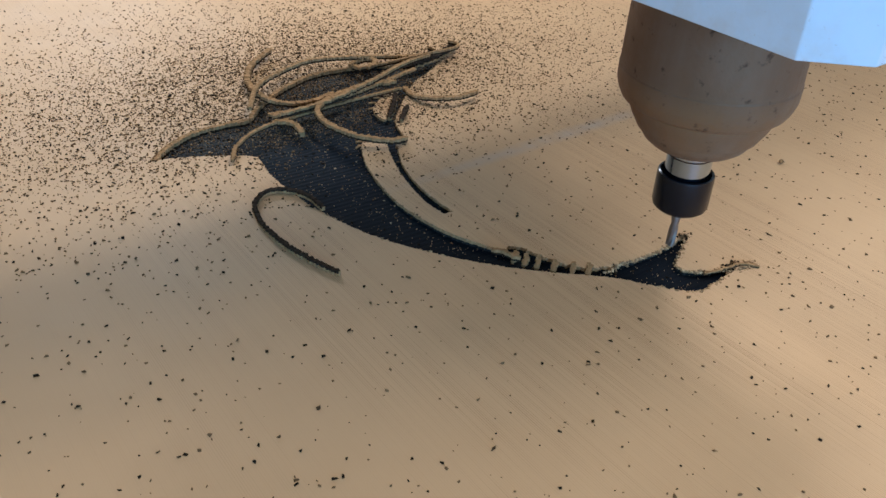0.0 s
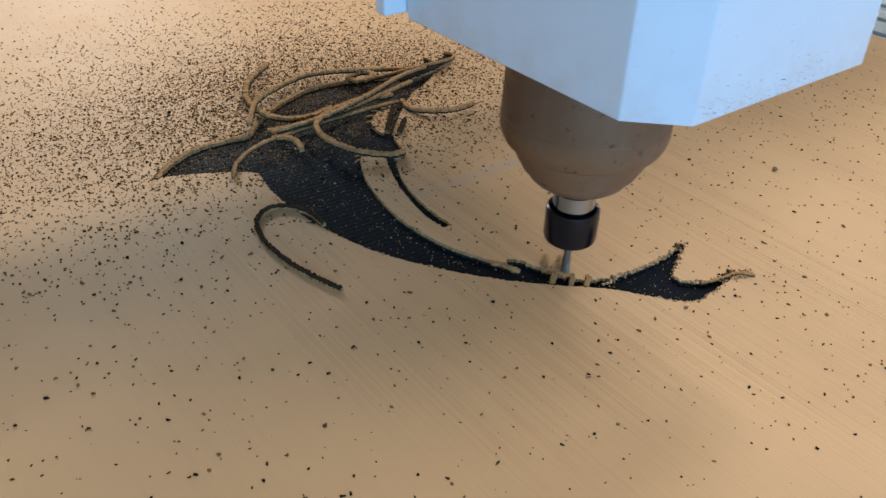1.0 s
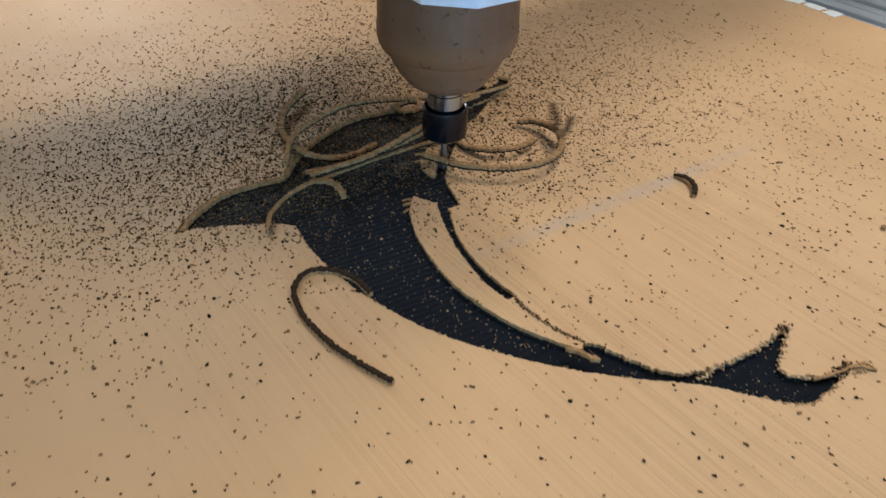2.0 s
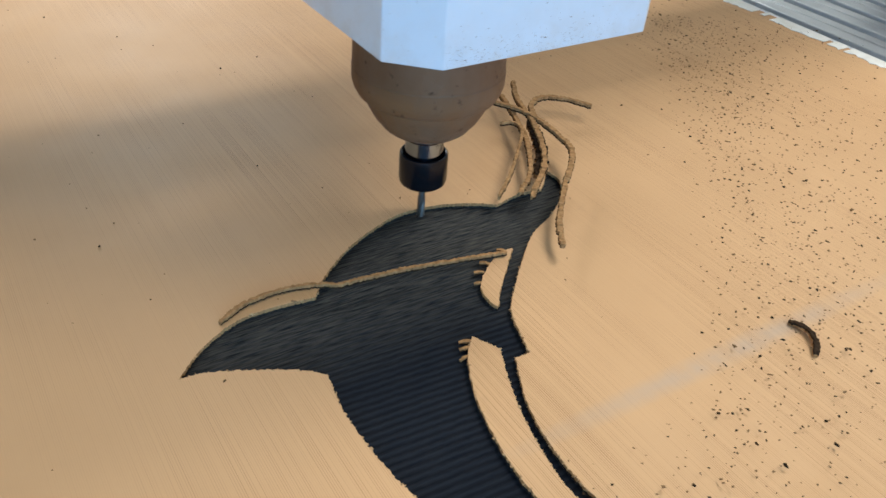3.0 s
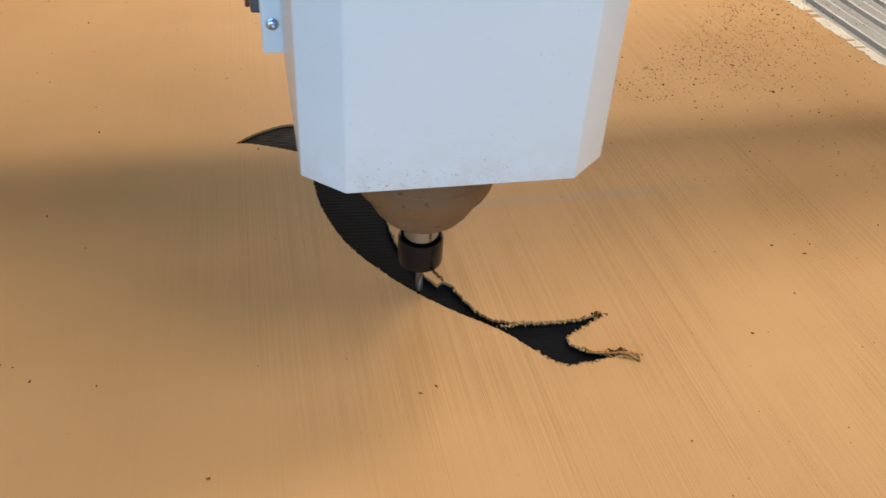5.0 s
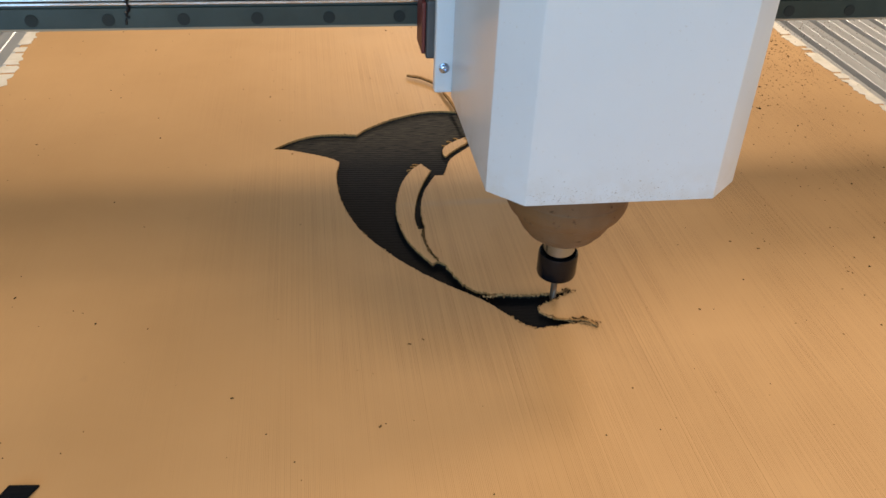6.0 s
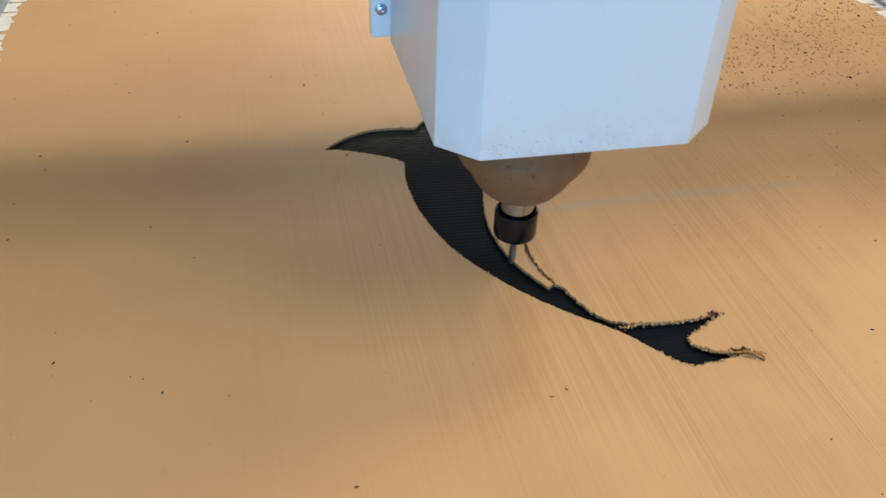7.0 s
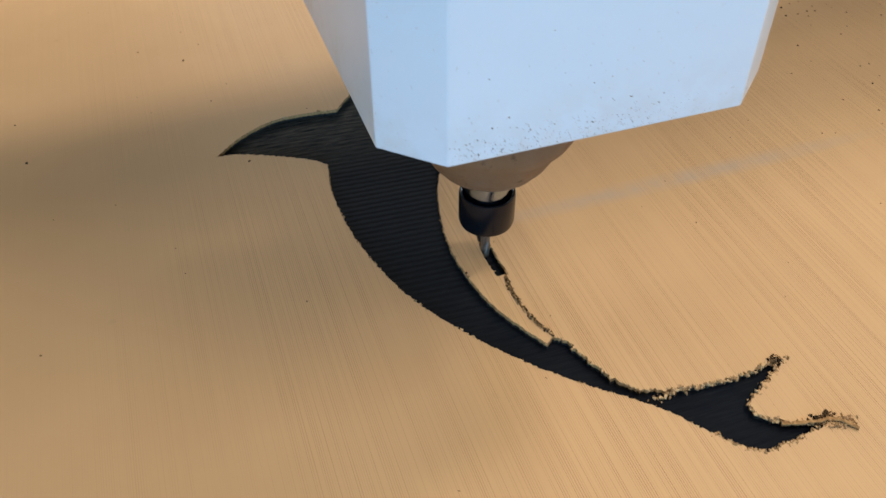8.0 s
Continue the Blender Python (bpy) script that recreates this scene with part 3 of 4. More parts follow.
def strip(name, points, label, seed, home=None, parent=None, **kw):
    """A loose strip whose origin is at home (mm)."""
    p = np.array(points, float)
    h = p.mean(0) * (1, 1, 0) if home is None else np.array(home, float)
    ob = part(name, sweep(p - h, seed=seed, **kw), [STRIP_TAN, STRIP_DARK], parent)
    if parent is None:
        tagged(ob, label, "strip", STRIPS)
    else:
        tagged(ob, label)
    ob.location = h * MM
    return smooth(ob, 28)


HOOK = strip("hooked_strip", [(79, -139, 0), (78, -119, 0.3), (68, -101, 0.5), (53, -97, 0.5), (39, -109, 0.5), (32, -134, 0.3), (33, -165, 0.2), (39, -192, 0.2), (47, -216, 0.2)], "dark strip bent like a hook lying on the sheet", 1, width=0.0034, dark_top=True)
CURL = strip("curled_strip", [(184, 153, 5), (150, 125, 4.5), (130, 92, 4), (126, 54, 4), (135, 33, 3.5), (157, 23, 3), (186, 29, 3)], "tan curled strip lifting off the sheet", 2, width=0.0050, high=0.0044)
FIN_WASTE = strip("waste_strip", [(4, -1, -4.4), (21, 15, -4.4), (47, 29, -4.3), (74, 31.5, -4.3), (100, 28.5, -4.3)], "thin tan strip still standing along the milled fin", 21, high=0.0050)
CROWN_WASTE = strip("waste_strip", [(102, 31, -4.4), (115, 45, -4.3), (130, 57, -4.3), (157, 74.5, -4.3), (196, 89, -4.3), (232, 87, -4.3), (256, 77, -4.4)], "thin tan strip still standing along the milled crown", 22, high=0.0050)
LOOP = strip("looped_strip", [(241, 86, 0.5), (238, 74, 2), (241, 64, 4), (250, 62, 6), (257, 69, 7), (255, 78, 6), (246, 82, 5), (234, 79, 3)], "small tan strip coiled into a loop", 3, width=0.0050, high=0.0044)
STUB = strip("short_strip", [(112, 6, 1), (122, -2, 2), (126, -13, 1), (124, -25, 0)], "short bent tan strip in the milled recess", 4, width=0.0050, high=0.0044)
ARCH = strip("arched_strip", [(194, -79, 1), (176, -80, 4), (153, -62, 7), (144, -31, 8), (150, -5, 8), (173, 14, 7), (208, 23, 6), (248, 18, 5)], "tan strip bent into a wide arch", 5, width=0.0048, high=0.0042, home=(177, -18, 0))
LINK = strip("fine_strip", [(276, 63, 0), (300, 88, 3), (325, 120, 5), (342, 146, 5), (342, 160, 5), (330, 163, 5)], "thin dark-edged strip with a bent end", 6, home=(317, 113, 0), width=0.0024)
BUNDLE = [
    strip("bundle_strip", [(314, 68, 0), (334, 88, 2), (352, 122, 4), (366, 164, 4), (379, 223, 3)], "tan strip with black edge in a bundle", 7, home=(356, 142, 0)),
    strip("bundle_strip", [(318, 58, 1), (352, 96, 5), (374, 148, 7), (388, 205, 6), (404, 239, 5)], "tan strip with black edge in a bundle", 8, home=(367, 145, 0)),
    strip("bundle_strip", [(264, 14, 0), (285, 32, 4), (323, 54, 8), (367, 77, 9), (384, 101, 9), (399, 150, 9), (390, 198, 8)], "long tan strip bent outward from a bundle", 9, home=(354, 95, 0)),
    strip("bundle_strip", [(380, 184, 9), (396, 200, 10), (419, 203, 9), (440, 190, 5), (449, 167, 3)], "short tan strip, curving down", 10, home=(421, 192, 0), width=0.0048),
]
LONG = thing("long_strip", "long tan strip pushed aside by the cutter", "strip", STRIPS, at=(0.24, 0.013, 0))
strip("fixed_end", [(0, 0, 0.5), (-60, 13, 0.3), (-100, 19, 0.3), (-124, 21, 0.3)], "", 11, width=0.0029, high=0.0032, home=(0, 0, 0), parent=LONG)
TAILEND = strip("loose_end", [(0, 0, 0), (-18, -1, 0), (-40, -9, 0), (-60, -24, 0), (-71, -41, -0.5)], "", 12, width=0.0029, high=0.0032, home=(0, 0, 0), parent=LONG)
TAILEND.location = (-0.123, 0.021, 0.0003)
WORM = strip("offcut", [(366, -140, 0), (368, -152, 2), (363, -163, 2), (354, -171, 0)], "short dark curved offcut on the sheet", 13, width=0.0034, high=0.0032, dark_top=True)


# dark strip put in for the bundle's shadow and black side walls
BUNDLE_SHADE = strip("bundle_shade", [(322, 78, 0), (338, 98, 1), (352, 126, 2), (362, 158, 3)], "broad black strip for the shadow and black sides of the bundle", 14, home=(344, 116, 0), width=0.009, dark_top=True)


SLIVERS = [
    strip("dark_sliver", [(205, -35, -1), (216, -24, 1), (226, -12, 3), (234, -2, 4)], "short dark sliver leaning on the cut edge", 15, width=0.0040, dark_top=True),
    strip("dark_sliver", [(211, -46, 0), (220, -37, 1.5), (229, -29, 3)], "short dark sliver leaning on the cut edge", 16, width=0.0042, dark_top=True),
]


def twist(x, y, seed):
    """A short curl that lies across the narrow tail."""
    return strip("twisted_curl", [(x - 4, y - 3.2, -2.6), (x - 1, y - 1.5, -1.4), (x + 2, y + 1, -0.8), (x + 4, y + 4, -0.4)], "short twisted tan curl lying across the cut", seed, home=(x, y, 0), width=0.0040, high=0.0028)


TWISTS = [twist(*row) for row in ((158, -262, 41), (162, -269, 42), (167, -276, 43), (174, -285, 44), (183, -294, 45), (191, -301, 46))]
KINK = strip("kinked_curl", [(148, -250, 0.5), (152, -256, 1.5), (154, -263, 1), (158, -268, 0)], "short kinked tan curl in the cut", 47, width=0.003)


def teeth():
    """Torn tongues that stand out from the tan islands over the milled floor."""
    for k, (x, y, dx, dy) in enumerate(((168, -53, -7, 3), (164, -57, -6, 1), (160, -63, -7, -1), (225, 9, -5, 5), (216, 3, -6, 3), (208, -6, -5, 1), (244, 17, -4, 4))):
        bm = sweep([(x, y, -2.2), (x + dx * 0.5, y + dy * 0.5, -2.0), (x + dx, y + dy, -2.6)], 0.0026, 0.0020, 60 + k)
        part("torn_tongue", bm, [STRIP_TAN, STRIP_DARK], SHEET)
    tip = [(255, -348, -1.5), (272, -353, -0.4), (284, -356, 0.3), (292, -365, 0.1)]
    part("torn_tip", sweep(tip, 0.0019, 0.0018, 72), [STRIP_TAN, STRIP_DARK], SHEET)


teeth()


# ---------------------------------------------------------------- router head
def router_head():
    head = thing("router_head", "router spindle under a white sheet-metal cover", "router", at=(0, 0, 0))
    # cover: bent sheet metal, open below and behind, chamfered front corners
    x0, x1, yf, yb, c = -0.095, 0.089, -0.1265, 0.058, 0.0235
    plan = [(x0, yb), (x0, yf + 0.0230), (x0 + c, yf + 0.0005), (x1 - 0.0250, yf - 0.0005), (x1, yf + 0.0220), (x1, yb)]
    bm = bmesh.new()
    zlo, zhi = 0.183, 0.62
    lo = [bm.verts.new((x, y, zlo)) for x, y in plan]
    hi = [bm.verts.new((x, y, zhi)) for x, y in plan]
    faces = [bm.faces.new((lo[k], lo[k + 1], hi[k + 1], hi[k])) for k in range(5)]
    faces.append(bm.faces.new(hi))
    bmesh.ops.recalc_face_normals(bm, faces=bm.faces[:])
    cover = part("cover", bm, WHITE, head, "white powder-coated cover with dusty lower edge")
    md = cover.modifiers.new("thick", "SOLIDIFY")
    md.thickness, md.offset = 0.0025, -1
    bv = cover.modifiers.new("edge", "BEVEL")
    bv.width, bv.segments, bv.limit_method = 0.0065, 6, "ANGLE"
    bv.angle_limit = radians(20)
    smooth(cover, 30)
    rng = np.random.default_rng(77)
    k = 800
    zz = zlo + 0.001 + np.abs(rng.normal(0, 0.006, k))
    zz[:90] = zlo + np.abs(rng.normal(0, 0.03, 90))
    zz[90:130] = rng.uniform(zlo + 0.01, zlo + 0.3, 40)
    specks = grains("dust_specks", np.c_[rng.uniform(x0 + c, x1 - c, k), np.full(k, yf - 0.0002), zz], rng.lognormal(-8.7, 0.45, k), SPECK, "brown dust specks clinging to the cover", "", 78, 0.6)
    specks.parent = cover
    # bottom plate just inside the cover, round the spindle
    bm = bmesh.new()
    box(bm, (x0 + 0.004, yf + 0.031, zlo + 0.012), (x1 - 0.004, yb - 0.004, zlo + 0.016))
    part("inner_plate", bm, DARKSTEEL, head)
    # back plate with a flange and its screw
    bm = bmesh.new()
    box(bm, (x0 - 0.0145, yb + 0.001, 0.186), (x1 + 0.018, yb + 0.011, 0.62), 0.0015)
    plate = part("back_plate", bm, WHITE, head, "pale grey mounting plate")
    for z in (0.2085, 0.33, 0.45):
        bm = bmesh.new()
        lathe(bm, [(0.0046, 0.0), (0.0046, -0.0006), (0.0033, -0.0007), (0.0033, -0.0032), (0.0028, -0.0036), (0.0015, -0.0036), (0.0014, -0.0020)], 20, 0, (x0 - 0.0068, yb + 0.001, z), "y")
        smooth(part("screw", bm, COLLAR, plate, "steel hexagon-socket screw"))
    # slide blocks on the rail
    for bx in (-0.080, 0.075):
        bm = bmesh.new()
        box(bm, (bx - 0.036, yb + 0.012, 0.212), (bx + 0.036, yb + 0.050, 0.262), 0.002)
        blk = part("slide_block", bm, DARKSTEEL, head)
        bm = bmesh.new()
        box(bm, (bx - 0.0395, yb + 0.014, 0.216), (bx - 0.0362, yb + 0.048, 0.260), 0.001)
        part("wiper", bm, RED, blk, "red end seal")
    # spindle
    bm = bmesh.new()
    prof = [(0.018, 0.0768), (0.0235, 0.0757), (0.0275, 0.0768), (0.0318, 0.0803), (0.0343, 0.0842), (0.0350, 0.0868), (0.0372, 0.0872), (0.0380, 0.0888), (0.0412, 0.0945), (0.0440, 0.1010), (0.0448, 0.1044)]
    prof += [(0.0476, 0.1048), (0.0494, 0.1062), (0.0516, 0.1105), (0.0529, 0.1150), (0.0530, 0.1240), (0.0526, 0.1250), (0.0524, 0.1300), (0.0520, 0.150), (0.0508, 0.19), (0.0505, 0.40)]
    smooth(lathe_part("spindle_body", bm, prof, DUSTY, head, "spindle housing coated in brown dust"), 19)
    bm = bmesh.new()
    smooth(lathe_part("collar", bm, [(0.0125, 0.048), (0.0142, 0.050), (0.0142, 0.068), (0.0134, 0.0685), (0.0134, 0.083)], COLLAR, head, "bright steel collar"), 30)
    bm = bmesh.new()
    nut = [(0.0075, 0.030), (0.0150, 0.0298), (0.0172, 0.0318), (0.0180, 0.0345), (0.0180, 0.0535), (0.0176, 0.0555), (0.0167, 0.0562), (0.0159, 0.0557), (0.0155, 0.0525), (0.0152, 0.0500)]
    smooth(lathe_part("collet_nut", bm, nut, NUTBLACK, head, "black collet nut"), 30)
    # cutter with two flutes
    bm = bmesh.new()
    n, rings = 20, []
    for i in range(40):
        z = i * 0.032 / 39
        ring = []
        flute = max(0.0, min(1.0, (0.022 - z) / 0.004))
        for k in range(n):
            a = 2 * math.pi * k / n
            r = 0.003 * (1 - 0.42 * flute * max(0.0, math.cos(2 * (a - z * 130))) ** 2)
            ring.append(bm.verts.new((r * math.cos(a), r * math.sin(a), z)))
        rings.append(ring)
    for a, b in zip(rings, rings[1:]):
        for k in range(n):
            bm.faces.new((a[k], a[(k + 1) % n], b[(k + 1) % n], b[k]))
    bm.faces.new(rings[0])
    bm.faces.new(rings[-1])
    bmesh.ops.recalc_face_normals(bm, faces=bm.faces[:])
    smooth(part("cutter", bm, BITSTEEL, head, "fluted steel milling cutter"), 50)
    return head


def lathe_part(name, bm, profile, mat, parent, label=""):
    lathe(bm, profile, 64)
    return part(name, bm, mat, parent, label)


HEAD = router_head()


def gantry():
    """Cross beam with its guide rail; its origin lies under the cutter's line."""
    g = thing("gantry", "dark steel cross beam with a guide rail", "gantry")
    yr = 0.105
    bm = bmesh.new()
    box(bm, (-0.86, yr + 0.018, 0.220), (1.34, yr + 0.17, 0.46), 0.003)
    part("beam", bm, DARKSTEEL, g)
    for z in (0.2352, 0.425):
        bm = bmesh.new()
        prof = [(yr, z - 0.0095), (yr, z + 0.0068), (yr + 0.0022, z + 0.0072), (yr + 0.0022, z + 0.0090), (yr + 0.0178, z + 0.0090), (yr + 0.0178, z - 0.0095)]
        ends = [[bm.verts.new((x, y, zz)) for y, zz in prof] for x in (-0.86, 1.34)]
        m = len(prof)
        for k in range(m):
            bm.faces.new((ends[0][k], ends[0][(k + 1) % m], ends[1][(k + 1) % m], ends[1][k]))
        bm.faces.new(ends[0])
        bm.faces.new(ends[1])
        bmesh.ops.recalc_face_normals(bm, faces=bm.faces[:])
        rail = part("guide_rail", bm, GREEN, g, "green-grey steel guide rail")
        bm = bmesh.new()
        lathe(bm, [(0.0052, 0.0), (0.0052, 0.0006), (0.0046, 0.0008)], 18, 0, (0, 0, 0), "y")
        first = part("rail_plug", bm, HOLE, rail)
        x = -0.858 + 0.026
        first.location = (x, yr - 0.0007, z - 0.0025)
        while x < 1.28:
            x += 0.060
            p = new("rail_plug", first.data)
            p.parent = rail
            p.location = (x, yr - 0.0007, z - 0.0025)
        bm = bmesh.new()
        box(bm, (-0.86, yr + 0.0004, z + 0.0092), (1.34, yr + 0.0172, z + 0.0118), 0.0006)
        box(bm, (-0.86, yr + 0.0022, z + 0.0121), (1.34, yr + 0.0172, z + 0.0180), 0.0006)
        part("rail_edge", bm, CHROME, rail, "bright polished running edge")
        bm = bmesh.new()
        box(bm, (-0.86, yr + 0.0004, z - 0.0118), (1.34, yr + 0.0176, z - 0.0097), 0.0005)
        part("rail_lip", bm, SPECK, rail, "brown dusty lower lip")
    # lump of black grease and lint hanging over the rail
    rng = np.random.default_rng(90)
    bm = bmesh.new()
    for k in range(15):
        u = k / 14
        r = rng.uniform(0.0009, 0.0022)
        m = Matrix.Translation((-0.0945 - 0.003 * u + rng.normal(0, 0.0009), yr + rng.uniform(-0.001, 0.0015), 0.2545 - 0.025 * u)) @ Matrix.Diagonal((r, r * 0.8, r * rng.uniform(0.9, 1.8), 1))
        bmesh.ops.create_icosphere(bm, subdivisions=1, radius=1.0, matrix=m)
    part("grease_lump", bm, NUTBLACK, g, "black lump of grease and lint")
    return g


def side_plates(g, yr):
    for x in (-0.90, 1.34):
        bm = bmesh.new()
        box(bm, (x, yr - 0.05, BED - 0.12), (x + 0.04, yr + 0.24, 0.50), 0.004)
        part("side_plate", bm, DARKSTEEL, g)


GANTRY = gantry()
side_plates(GANTRY, 0.105)


def glue_lines():
    """Ragged film along the edges of the sheet."""
    rng = np.random.default_rng(9)
    for x, s in ((SX0, 1), (SX1, -1)):
        bm = bmesh.new()
        ys = np.arange(0.02, 0.95, 0.006)
        w = 0.010 + 0.010 * np.abs(np.cumsum(rng.normal(0, 0.25, len(ys))) % 2 - 1) + rng.normal(0, 0.0015, len(ys))
        a = [bm.verts.new((x - s * 0.004, y, 0.0006)) for y in ys]
        b = [bm.verts.new((x + s * ww, y, 0.0006 + 0.0004 * rng.random())) for y, ww in zip(ys, w)]
        for k in range(len(ys) - 1):
            if rng.random() > 0.12:
                bm.faces.new((a[k], a[k + 1], b[k + 1], b[k]))
        bmesh.ops.recalc_face_normals(bm, faces=bm.faces[:])
        if sum(f.normal.z for f in bm.faces) < 0:
            bmesh.ops.reverse_faces(bm, faces=bm.faces[:])
        ob = part("glue_film", bm, GLUE)
        md = ob.modifiers.new("thick", "SOLIDIFY")
        md.thickness = 0.0006
        tagged(ob, "torn whitish glue film along the sheet's edge", "glue")


glue_lines()


# flat black piece added in place of another carving's milled recess
def scrap():
    bm = bmesh.new()
    out = [(-0.178, -0.507), (-0.171, -0.492), (-0.150, -0.494), (-0.158, -0.508)]
    lo = [bm.verts.new((x, y, 0.0002)) for x, y in out]
    hi = [bm.verts.new((x, y, 0.0022)) for x, y in out]
    bm.faces.new(lo[::-1])
    bm.faces.new(hi)
    for k in range(4):
        bm.faces.new((lo[k], lo[(k + 1) % 4], hi[(k + 1) % 4], hi[k]))
    bmesh.ops.bevel(bm, geom=bm.edges[:], offset=0.0005, segments=2, affect="EDGES")
    tagged(part("recess_patch", bm, CORE), "small flat black piece standing for another milled recess", "scrap")


scrap()


def crumb():
    """A pea-sized torn crumb, half black, half tan."""
    rng = np.random.default_rng(55)
    bm = bmesh.new()
    bmesh.ops.create_icosphere(bm, subdivisions=2, radius=0.0024)
    for v in bm.verts:
        v.co *= rng.uniform(0.75, 1.2)
        v.co.z = v.co.z * 0.75 + 0.0018
    for f in bm.faces:
        f.material_index = int(f.calc_center_median().x < 0.0004)
    ob = tagged(part("torn_crumb", bm, [STRIP_DARK, STRIP_TAN]), "small torn crumb, half black and half tan", "crumb")
    ob.location = (0.440, -0.279, 0)
    return ob


CRUMB = crumb()

# ---------------------------------------------------------------- what moves
# seconds, place of the cutter's tip (mm)
TIP = [
    (0, 237, -328, 19), (0.3, 243, -333, 19.5), (0.4, 254, -326, 19), (0.5, 262, -320, 18), (0.8, 231, -320, 4), (0.9, 212, -302, -3), (1.0, 187, -283, -3),
    (1.2, 158, -221, -3), (1.5, 168, -122, -3), (1.8, 195, -75, -3),
    (2.0, 219, -22, -3), (2.1, 247, 8, -3), (2.2, 271, 26, -3), (2.5, 300, 62, -3), (2.8, 262, 78, -3), (3.1, 190, 90, -3),
    (3.3, 142, 83, -3), (3.5, 90, 32, -3), (3.7, 27, 19, -3), (3.9, 1, -1, -3), (4.0, 20, -5, -3), (4.2, 74, -32, -3), (4.5, 80, -110, -3), (4.8, 95, -190, -3), (5.1, 170, -286, -3),
    (5.3, 222, -338, -5), (5.5, 274, -350, -5), (5.7, 270, -335, -5), (5.9, 252, -325, -5), (6.0, 263, -315, -5), (6.1, 271, -308, -5), (6.3, 270, -312, -1), (6.5, 222, -272, 4),
    (6.7, 160, -253, 2), (6.8, 156, -256, -2), (7.0, 139, -209, -5), (7.2, 132, -144, -5), (7.3, 135, -117, -5), (7.5, 165, -57, -5), (7.7, 180, -66, -5), (7.8, 169, -94, -5), (8.0, 153, -164, -5),
]
OFF = (1.7, -0.25, FLOOR)


def blown(ob, start, end, turn=120, drop=0.0, rest=None):
    """Rows of a thing that an air jet lifts off the table between two times."""
    a = ob.matrix_basis.copy()
    p, q = a.translation.copy(), a.to_quaternion()
    goal = Vector(rest or OFF)

    def row(t, k, lift, angle):
        at = p.lerp(goal, k)
        at.z = (p.z if k < 1 else goal.z) + lift
        return (t, Matrix.LocRotScale(at, Euler((0, 0, radians(angle))).to_quaternion() @ q, None))

    d = end - start
    rows = [row(0, 0, 0, 0), row(start, 0, 0, 0), row(start + 0.25 * d, 0.22, 0.05, turn * 0.25), row(start + 0.5 * d, 0.50, 0.09, turn * 0.5), row(start + 0.75 * d, 0.8, 0.06, turn * 0.75)]
    return rows + [row(end, 1, 0.002, turn), row(8, 1, 0.002, turn)]


def at_mm(x, y, z, turn=0):
    return pose(x * MM, y * MM, z * MM, 0, 0, turn)


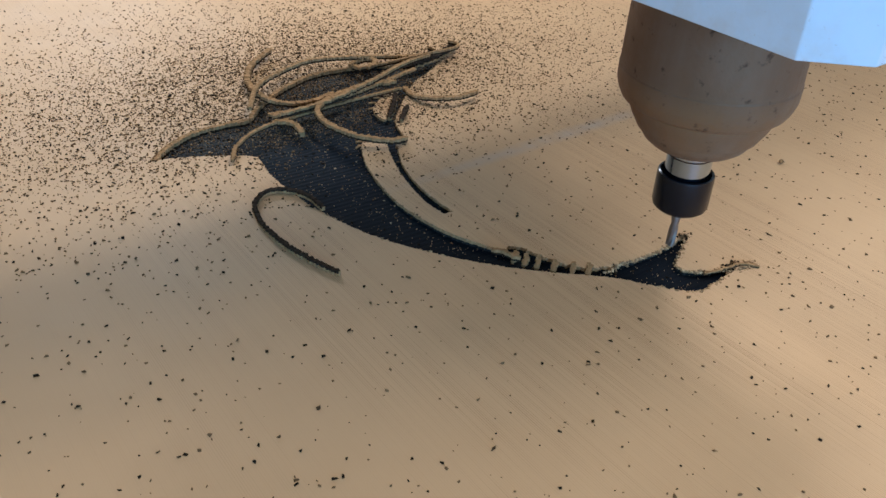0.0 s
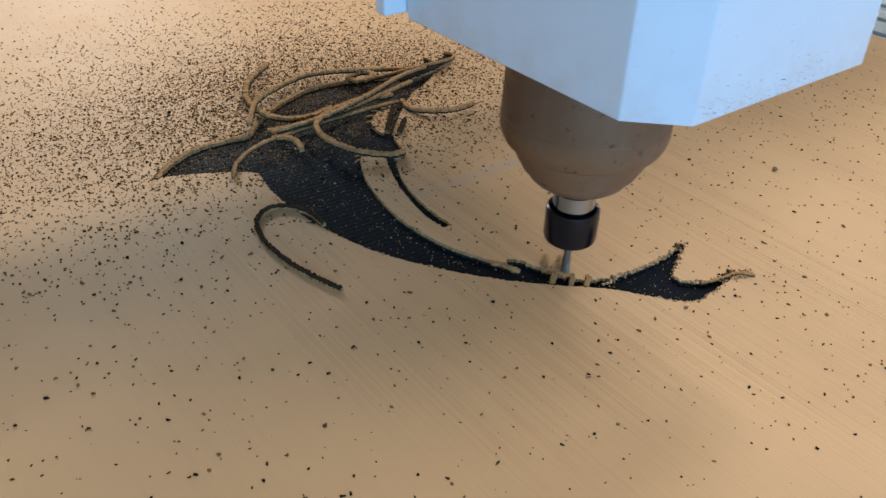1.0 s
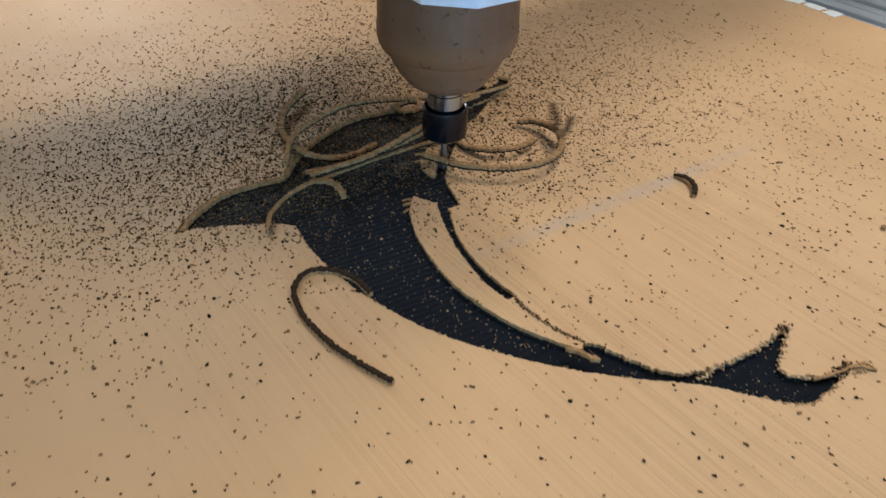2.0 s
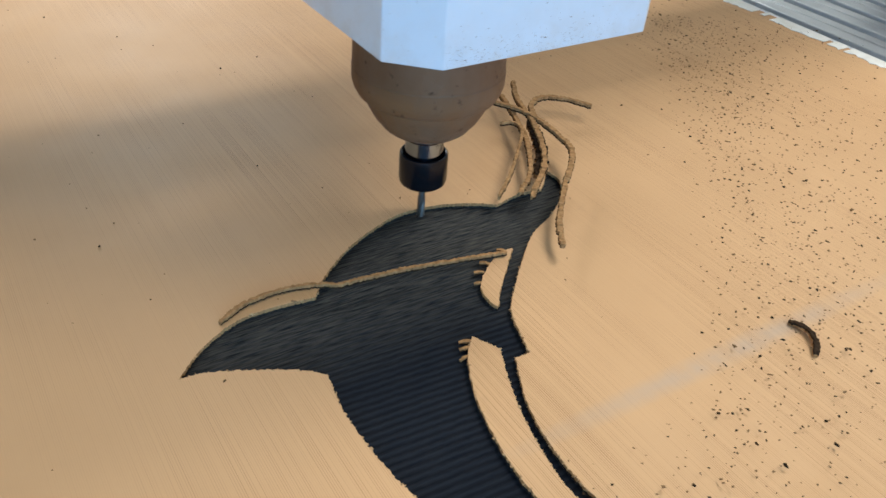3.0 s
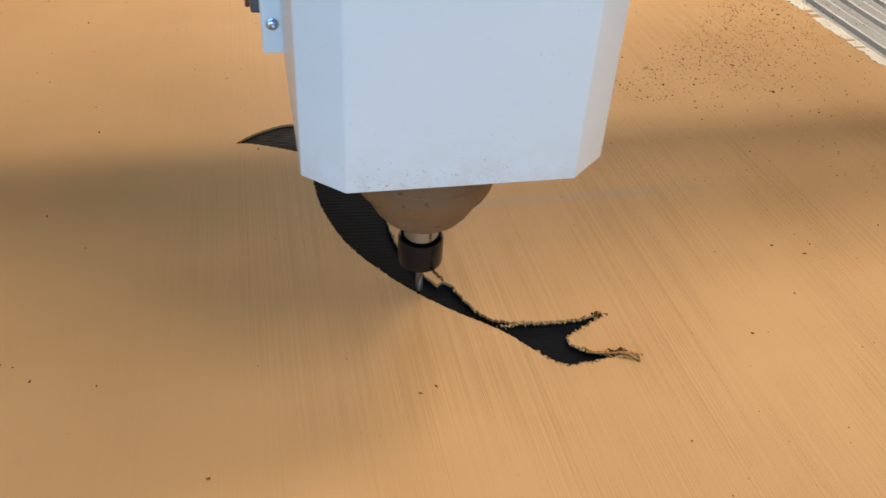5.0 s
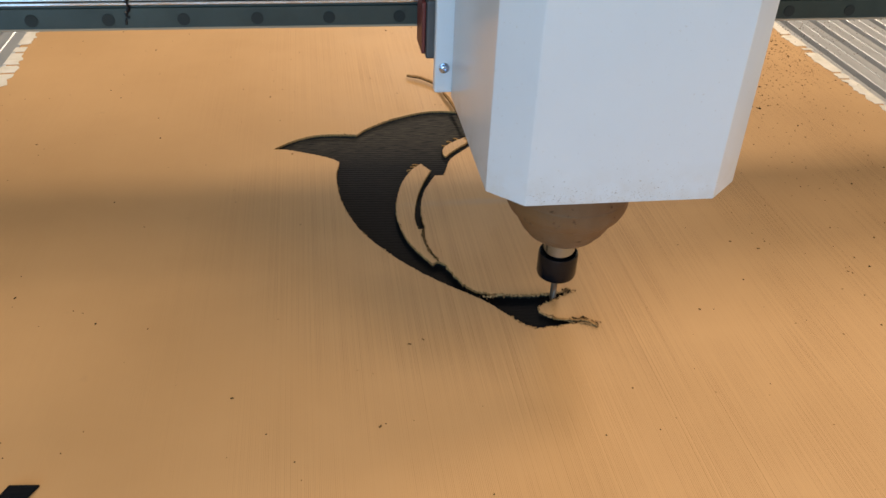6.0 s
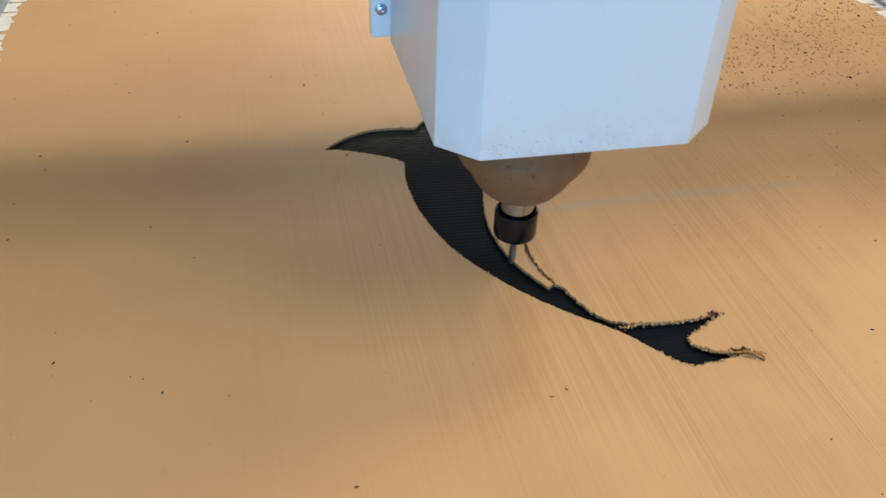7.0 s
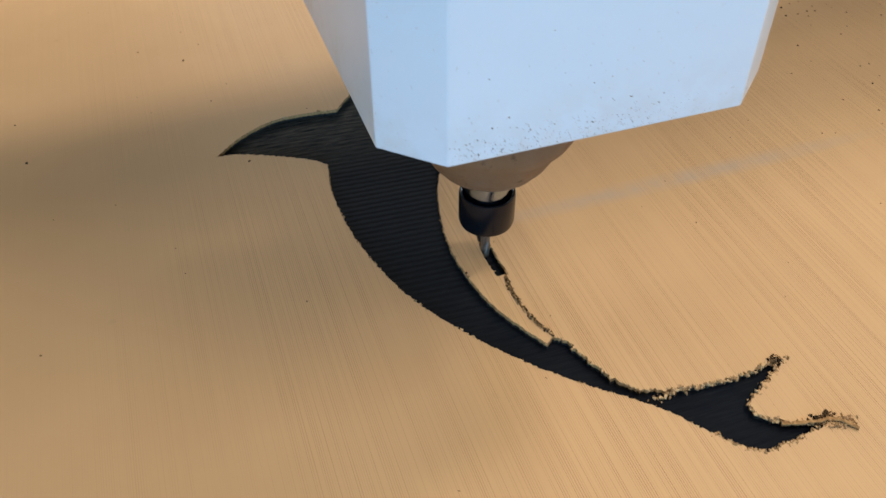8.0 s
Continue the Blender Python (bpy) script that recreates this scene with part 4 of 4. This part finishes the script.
def motions():
    walk(cam, [(t, eye(*row)) for t, *row in PATH], EXPOSURES)
    walk(HEAD, [(t, at_mm(x, y, z)) for t, x, y, z in TIP])
    walk(GANTRY, [(t, at_mm(0, y, 0)) for t, x, y, z in TIP])
    # chips and loose strips swept away by the air jet
    walk(DRIFT, blown(DRIFT, 2.25, 3.2, 20))
    walk(SCATTER, blown(SCATTER, 2.25, 3.2, -15))
    fx, fy = FLING / MM
    walk(FLUNG, [(0, at_mm(0, 0, 0)), (1.25, at_mm(0, 0, 0)), (1.45, at_mm(fx * 0.6, fy * 0.6, 14)), (1.65, at_mm(fx, fy, 0)), (2.25, at_mm(fx, fy, 0)), (2.55, at_mm(fx + 350, fy - 30, 50)), (2.9, at_mm(fx + 900, fy - 60, 40)), (3.2, at_mm(1700, -250, -848, 20)), (8, at_mm(1700, -250, -848, 20))])
    walk(PITS[0], blown(PITS[0], 2.25, 3.2, 10))
    walk(PITS[1], blown(PITS[1], 4.25, 5.2, 10))
    sx, sy = SHOVE / MM
    walk(SWEPT, [(0, at_mm(0, 0, 0)), (2.25, at_mm(0, 0, 0)), (2.7, at_mm(sx * 0.6, sy * 0.6, 12)), (3.15, at_mm(sx, sy, 0)), (4.25, at_mm(sx, sy, 0)), (4.7, at_mm(sx + 130, sy + 170, 12)), (5.2, at_mm(sx + 250, sy + 330, 0)), (8, at_mm(sx + 250, sy + 330, 0))])
    for ob, turn in ((HOOK, 140), (CURL, -120), (FIN_WASTE, 60), (CROWN_WASTE, -70), (LOOP, 90), (STUB, -150)):
        walk(ob, blown(ob, 2.25, 3.15, turn))
    for ob, turn in zip(SLIVERS, (70, -60)):
        walk(ob, blown(ob, 1.9, 2.7, turn))
    for k, ob in enumerate(TWISTS):
        walk(ob, blown(ob, 0.95 + 0.015 * k, 1.6, 80))
    # the cutter tears the scored line up out of the sheet
    for name in ("score_crumbs", "score_dark"):
        walk(BURRS[name], [(0, at_mm(0, 0, -3)), (1.06, at_mm(0, 0, -3)), (1.18, at_mm(0, 0, 0)), (8, at_mm(0, 0, 0))])
    walk(CRUMB, blown(CRUMB, 2.25, 2.9, 80))
    walk(KINK, blown(KINK, 2.3, 3.1, 80))
    # the offcut is flung across the sheet, lies there and is blown off
    walk(WORM, [(0, at_mm(720, -330, 0, 40)), (1.84, at_mm(720, -330, 0, 40)), (1.9, at_mm(540, -240, 20, 20)), (1.95, at_mm(363, -156, 0)), (4.25, at_mm(363, -156, 0)), (4.6, at_mm(700, -180, 40, 40)), (5.1, at_mm(1700, -250, -848, 120)), (8, at_mm(1700, -250, -848, 120))])
    # the arch is dragged round by the cutter, then blown off
    rest = at_mm(303, -55, 0, 87)
    walk(ARCH, [(0, at_mm(177, -18, 0)), (1.8, at_mm(177, -18, 0)), (1.9, at_mm(235, -15, 6, 65)), (2.0, at_mm(274, -50, 2, 125)), (2.2, rest), (2.3, at_mm(312, -56, 0, 92)),
                (2.6, at_mm(620, -80, 60, 150)), (2.9, at_mm(1150, -160, 40, 210)), (3.15, at_mm(1700, -250, -848, 270)), (8, at_mm(1700, -250, -848, 270))])
    swung = ((BUNDLE[0], (199, 16, 3), -62, (356, 142, 0)), (BUNDLE[1], (213, 23, 4), -53, (367, 145, 0)), (BUNDLE[2], (201, 74, 0.6), 134, (354, 95, 0)), (BUNDLE[3], (264, -22, -4), 145, (421, 192, 0)), (LINK, (300, 55, 5), -58, (317, 113, 0)), (BUNDLE_SHADE, (318, 58, 2), -50, (344, 116, 0)))
    for ob, first, turn, last in swung:
        mid = [(a + b) / 2 for a, b in zip(first, last)]
        rows = [(0, at_mm(*first, turn)), (2.25, at_mm(*first, turn)), (2.75, at_mm(mid[0], mid[1], mid[2] + 25, turn / 2)), (3.2, at_mm(*last))]
        rows += [(8, at_mm(*last))]
        walk(ob, rows)
    walk(LONG, [(0, at_mm(248, 9, 2, 12)), (2.3, at_mm(248, 9, 2, 12)), (3.2, at_mm(240, 12, 0, -2)), (3.9, at_mm(240, 13, 0)), (4.25, at_mm(240, 13, 0)), (4.7, at_mm(240, 12, 8, -42)), (5.2, at_mm(238, 10, 3, -75)), (8, at_mm(238, 10, 3, -75))])
    base = TAILEND.location.copy() / MM
    walk(TAILEND, [(t, at_mm(*base, a)) for t, a in ((0, -10), (2.3, -10), (3.1, -40), (3.3, -66), (3.5, -62), (3.6, -8), (3.7, -1), (4.0, 0), (4.1, 18), (4.2, 44), (4.6, 20), (5.2, -12), (8, -12))])


motions()
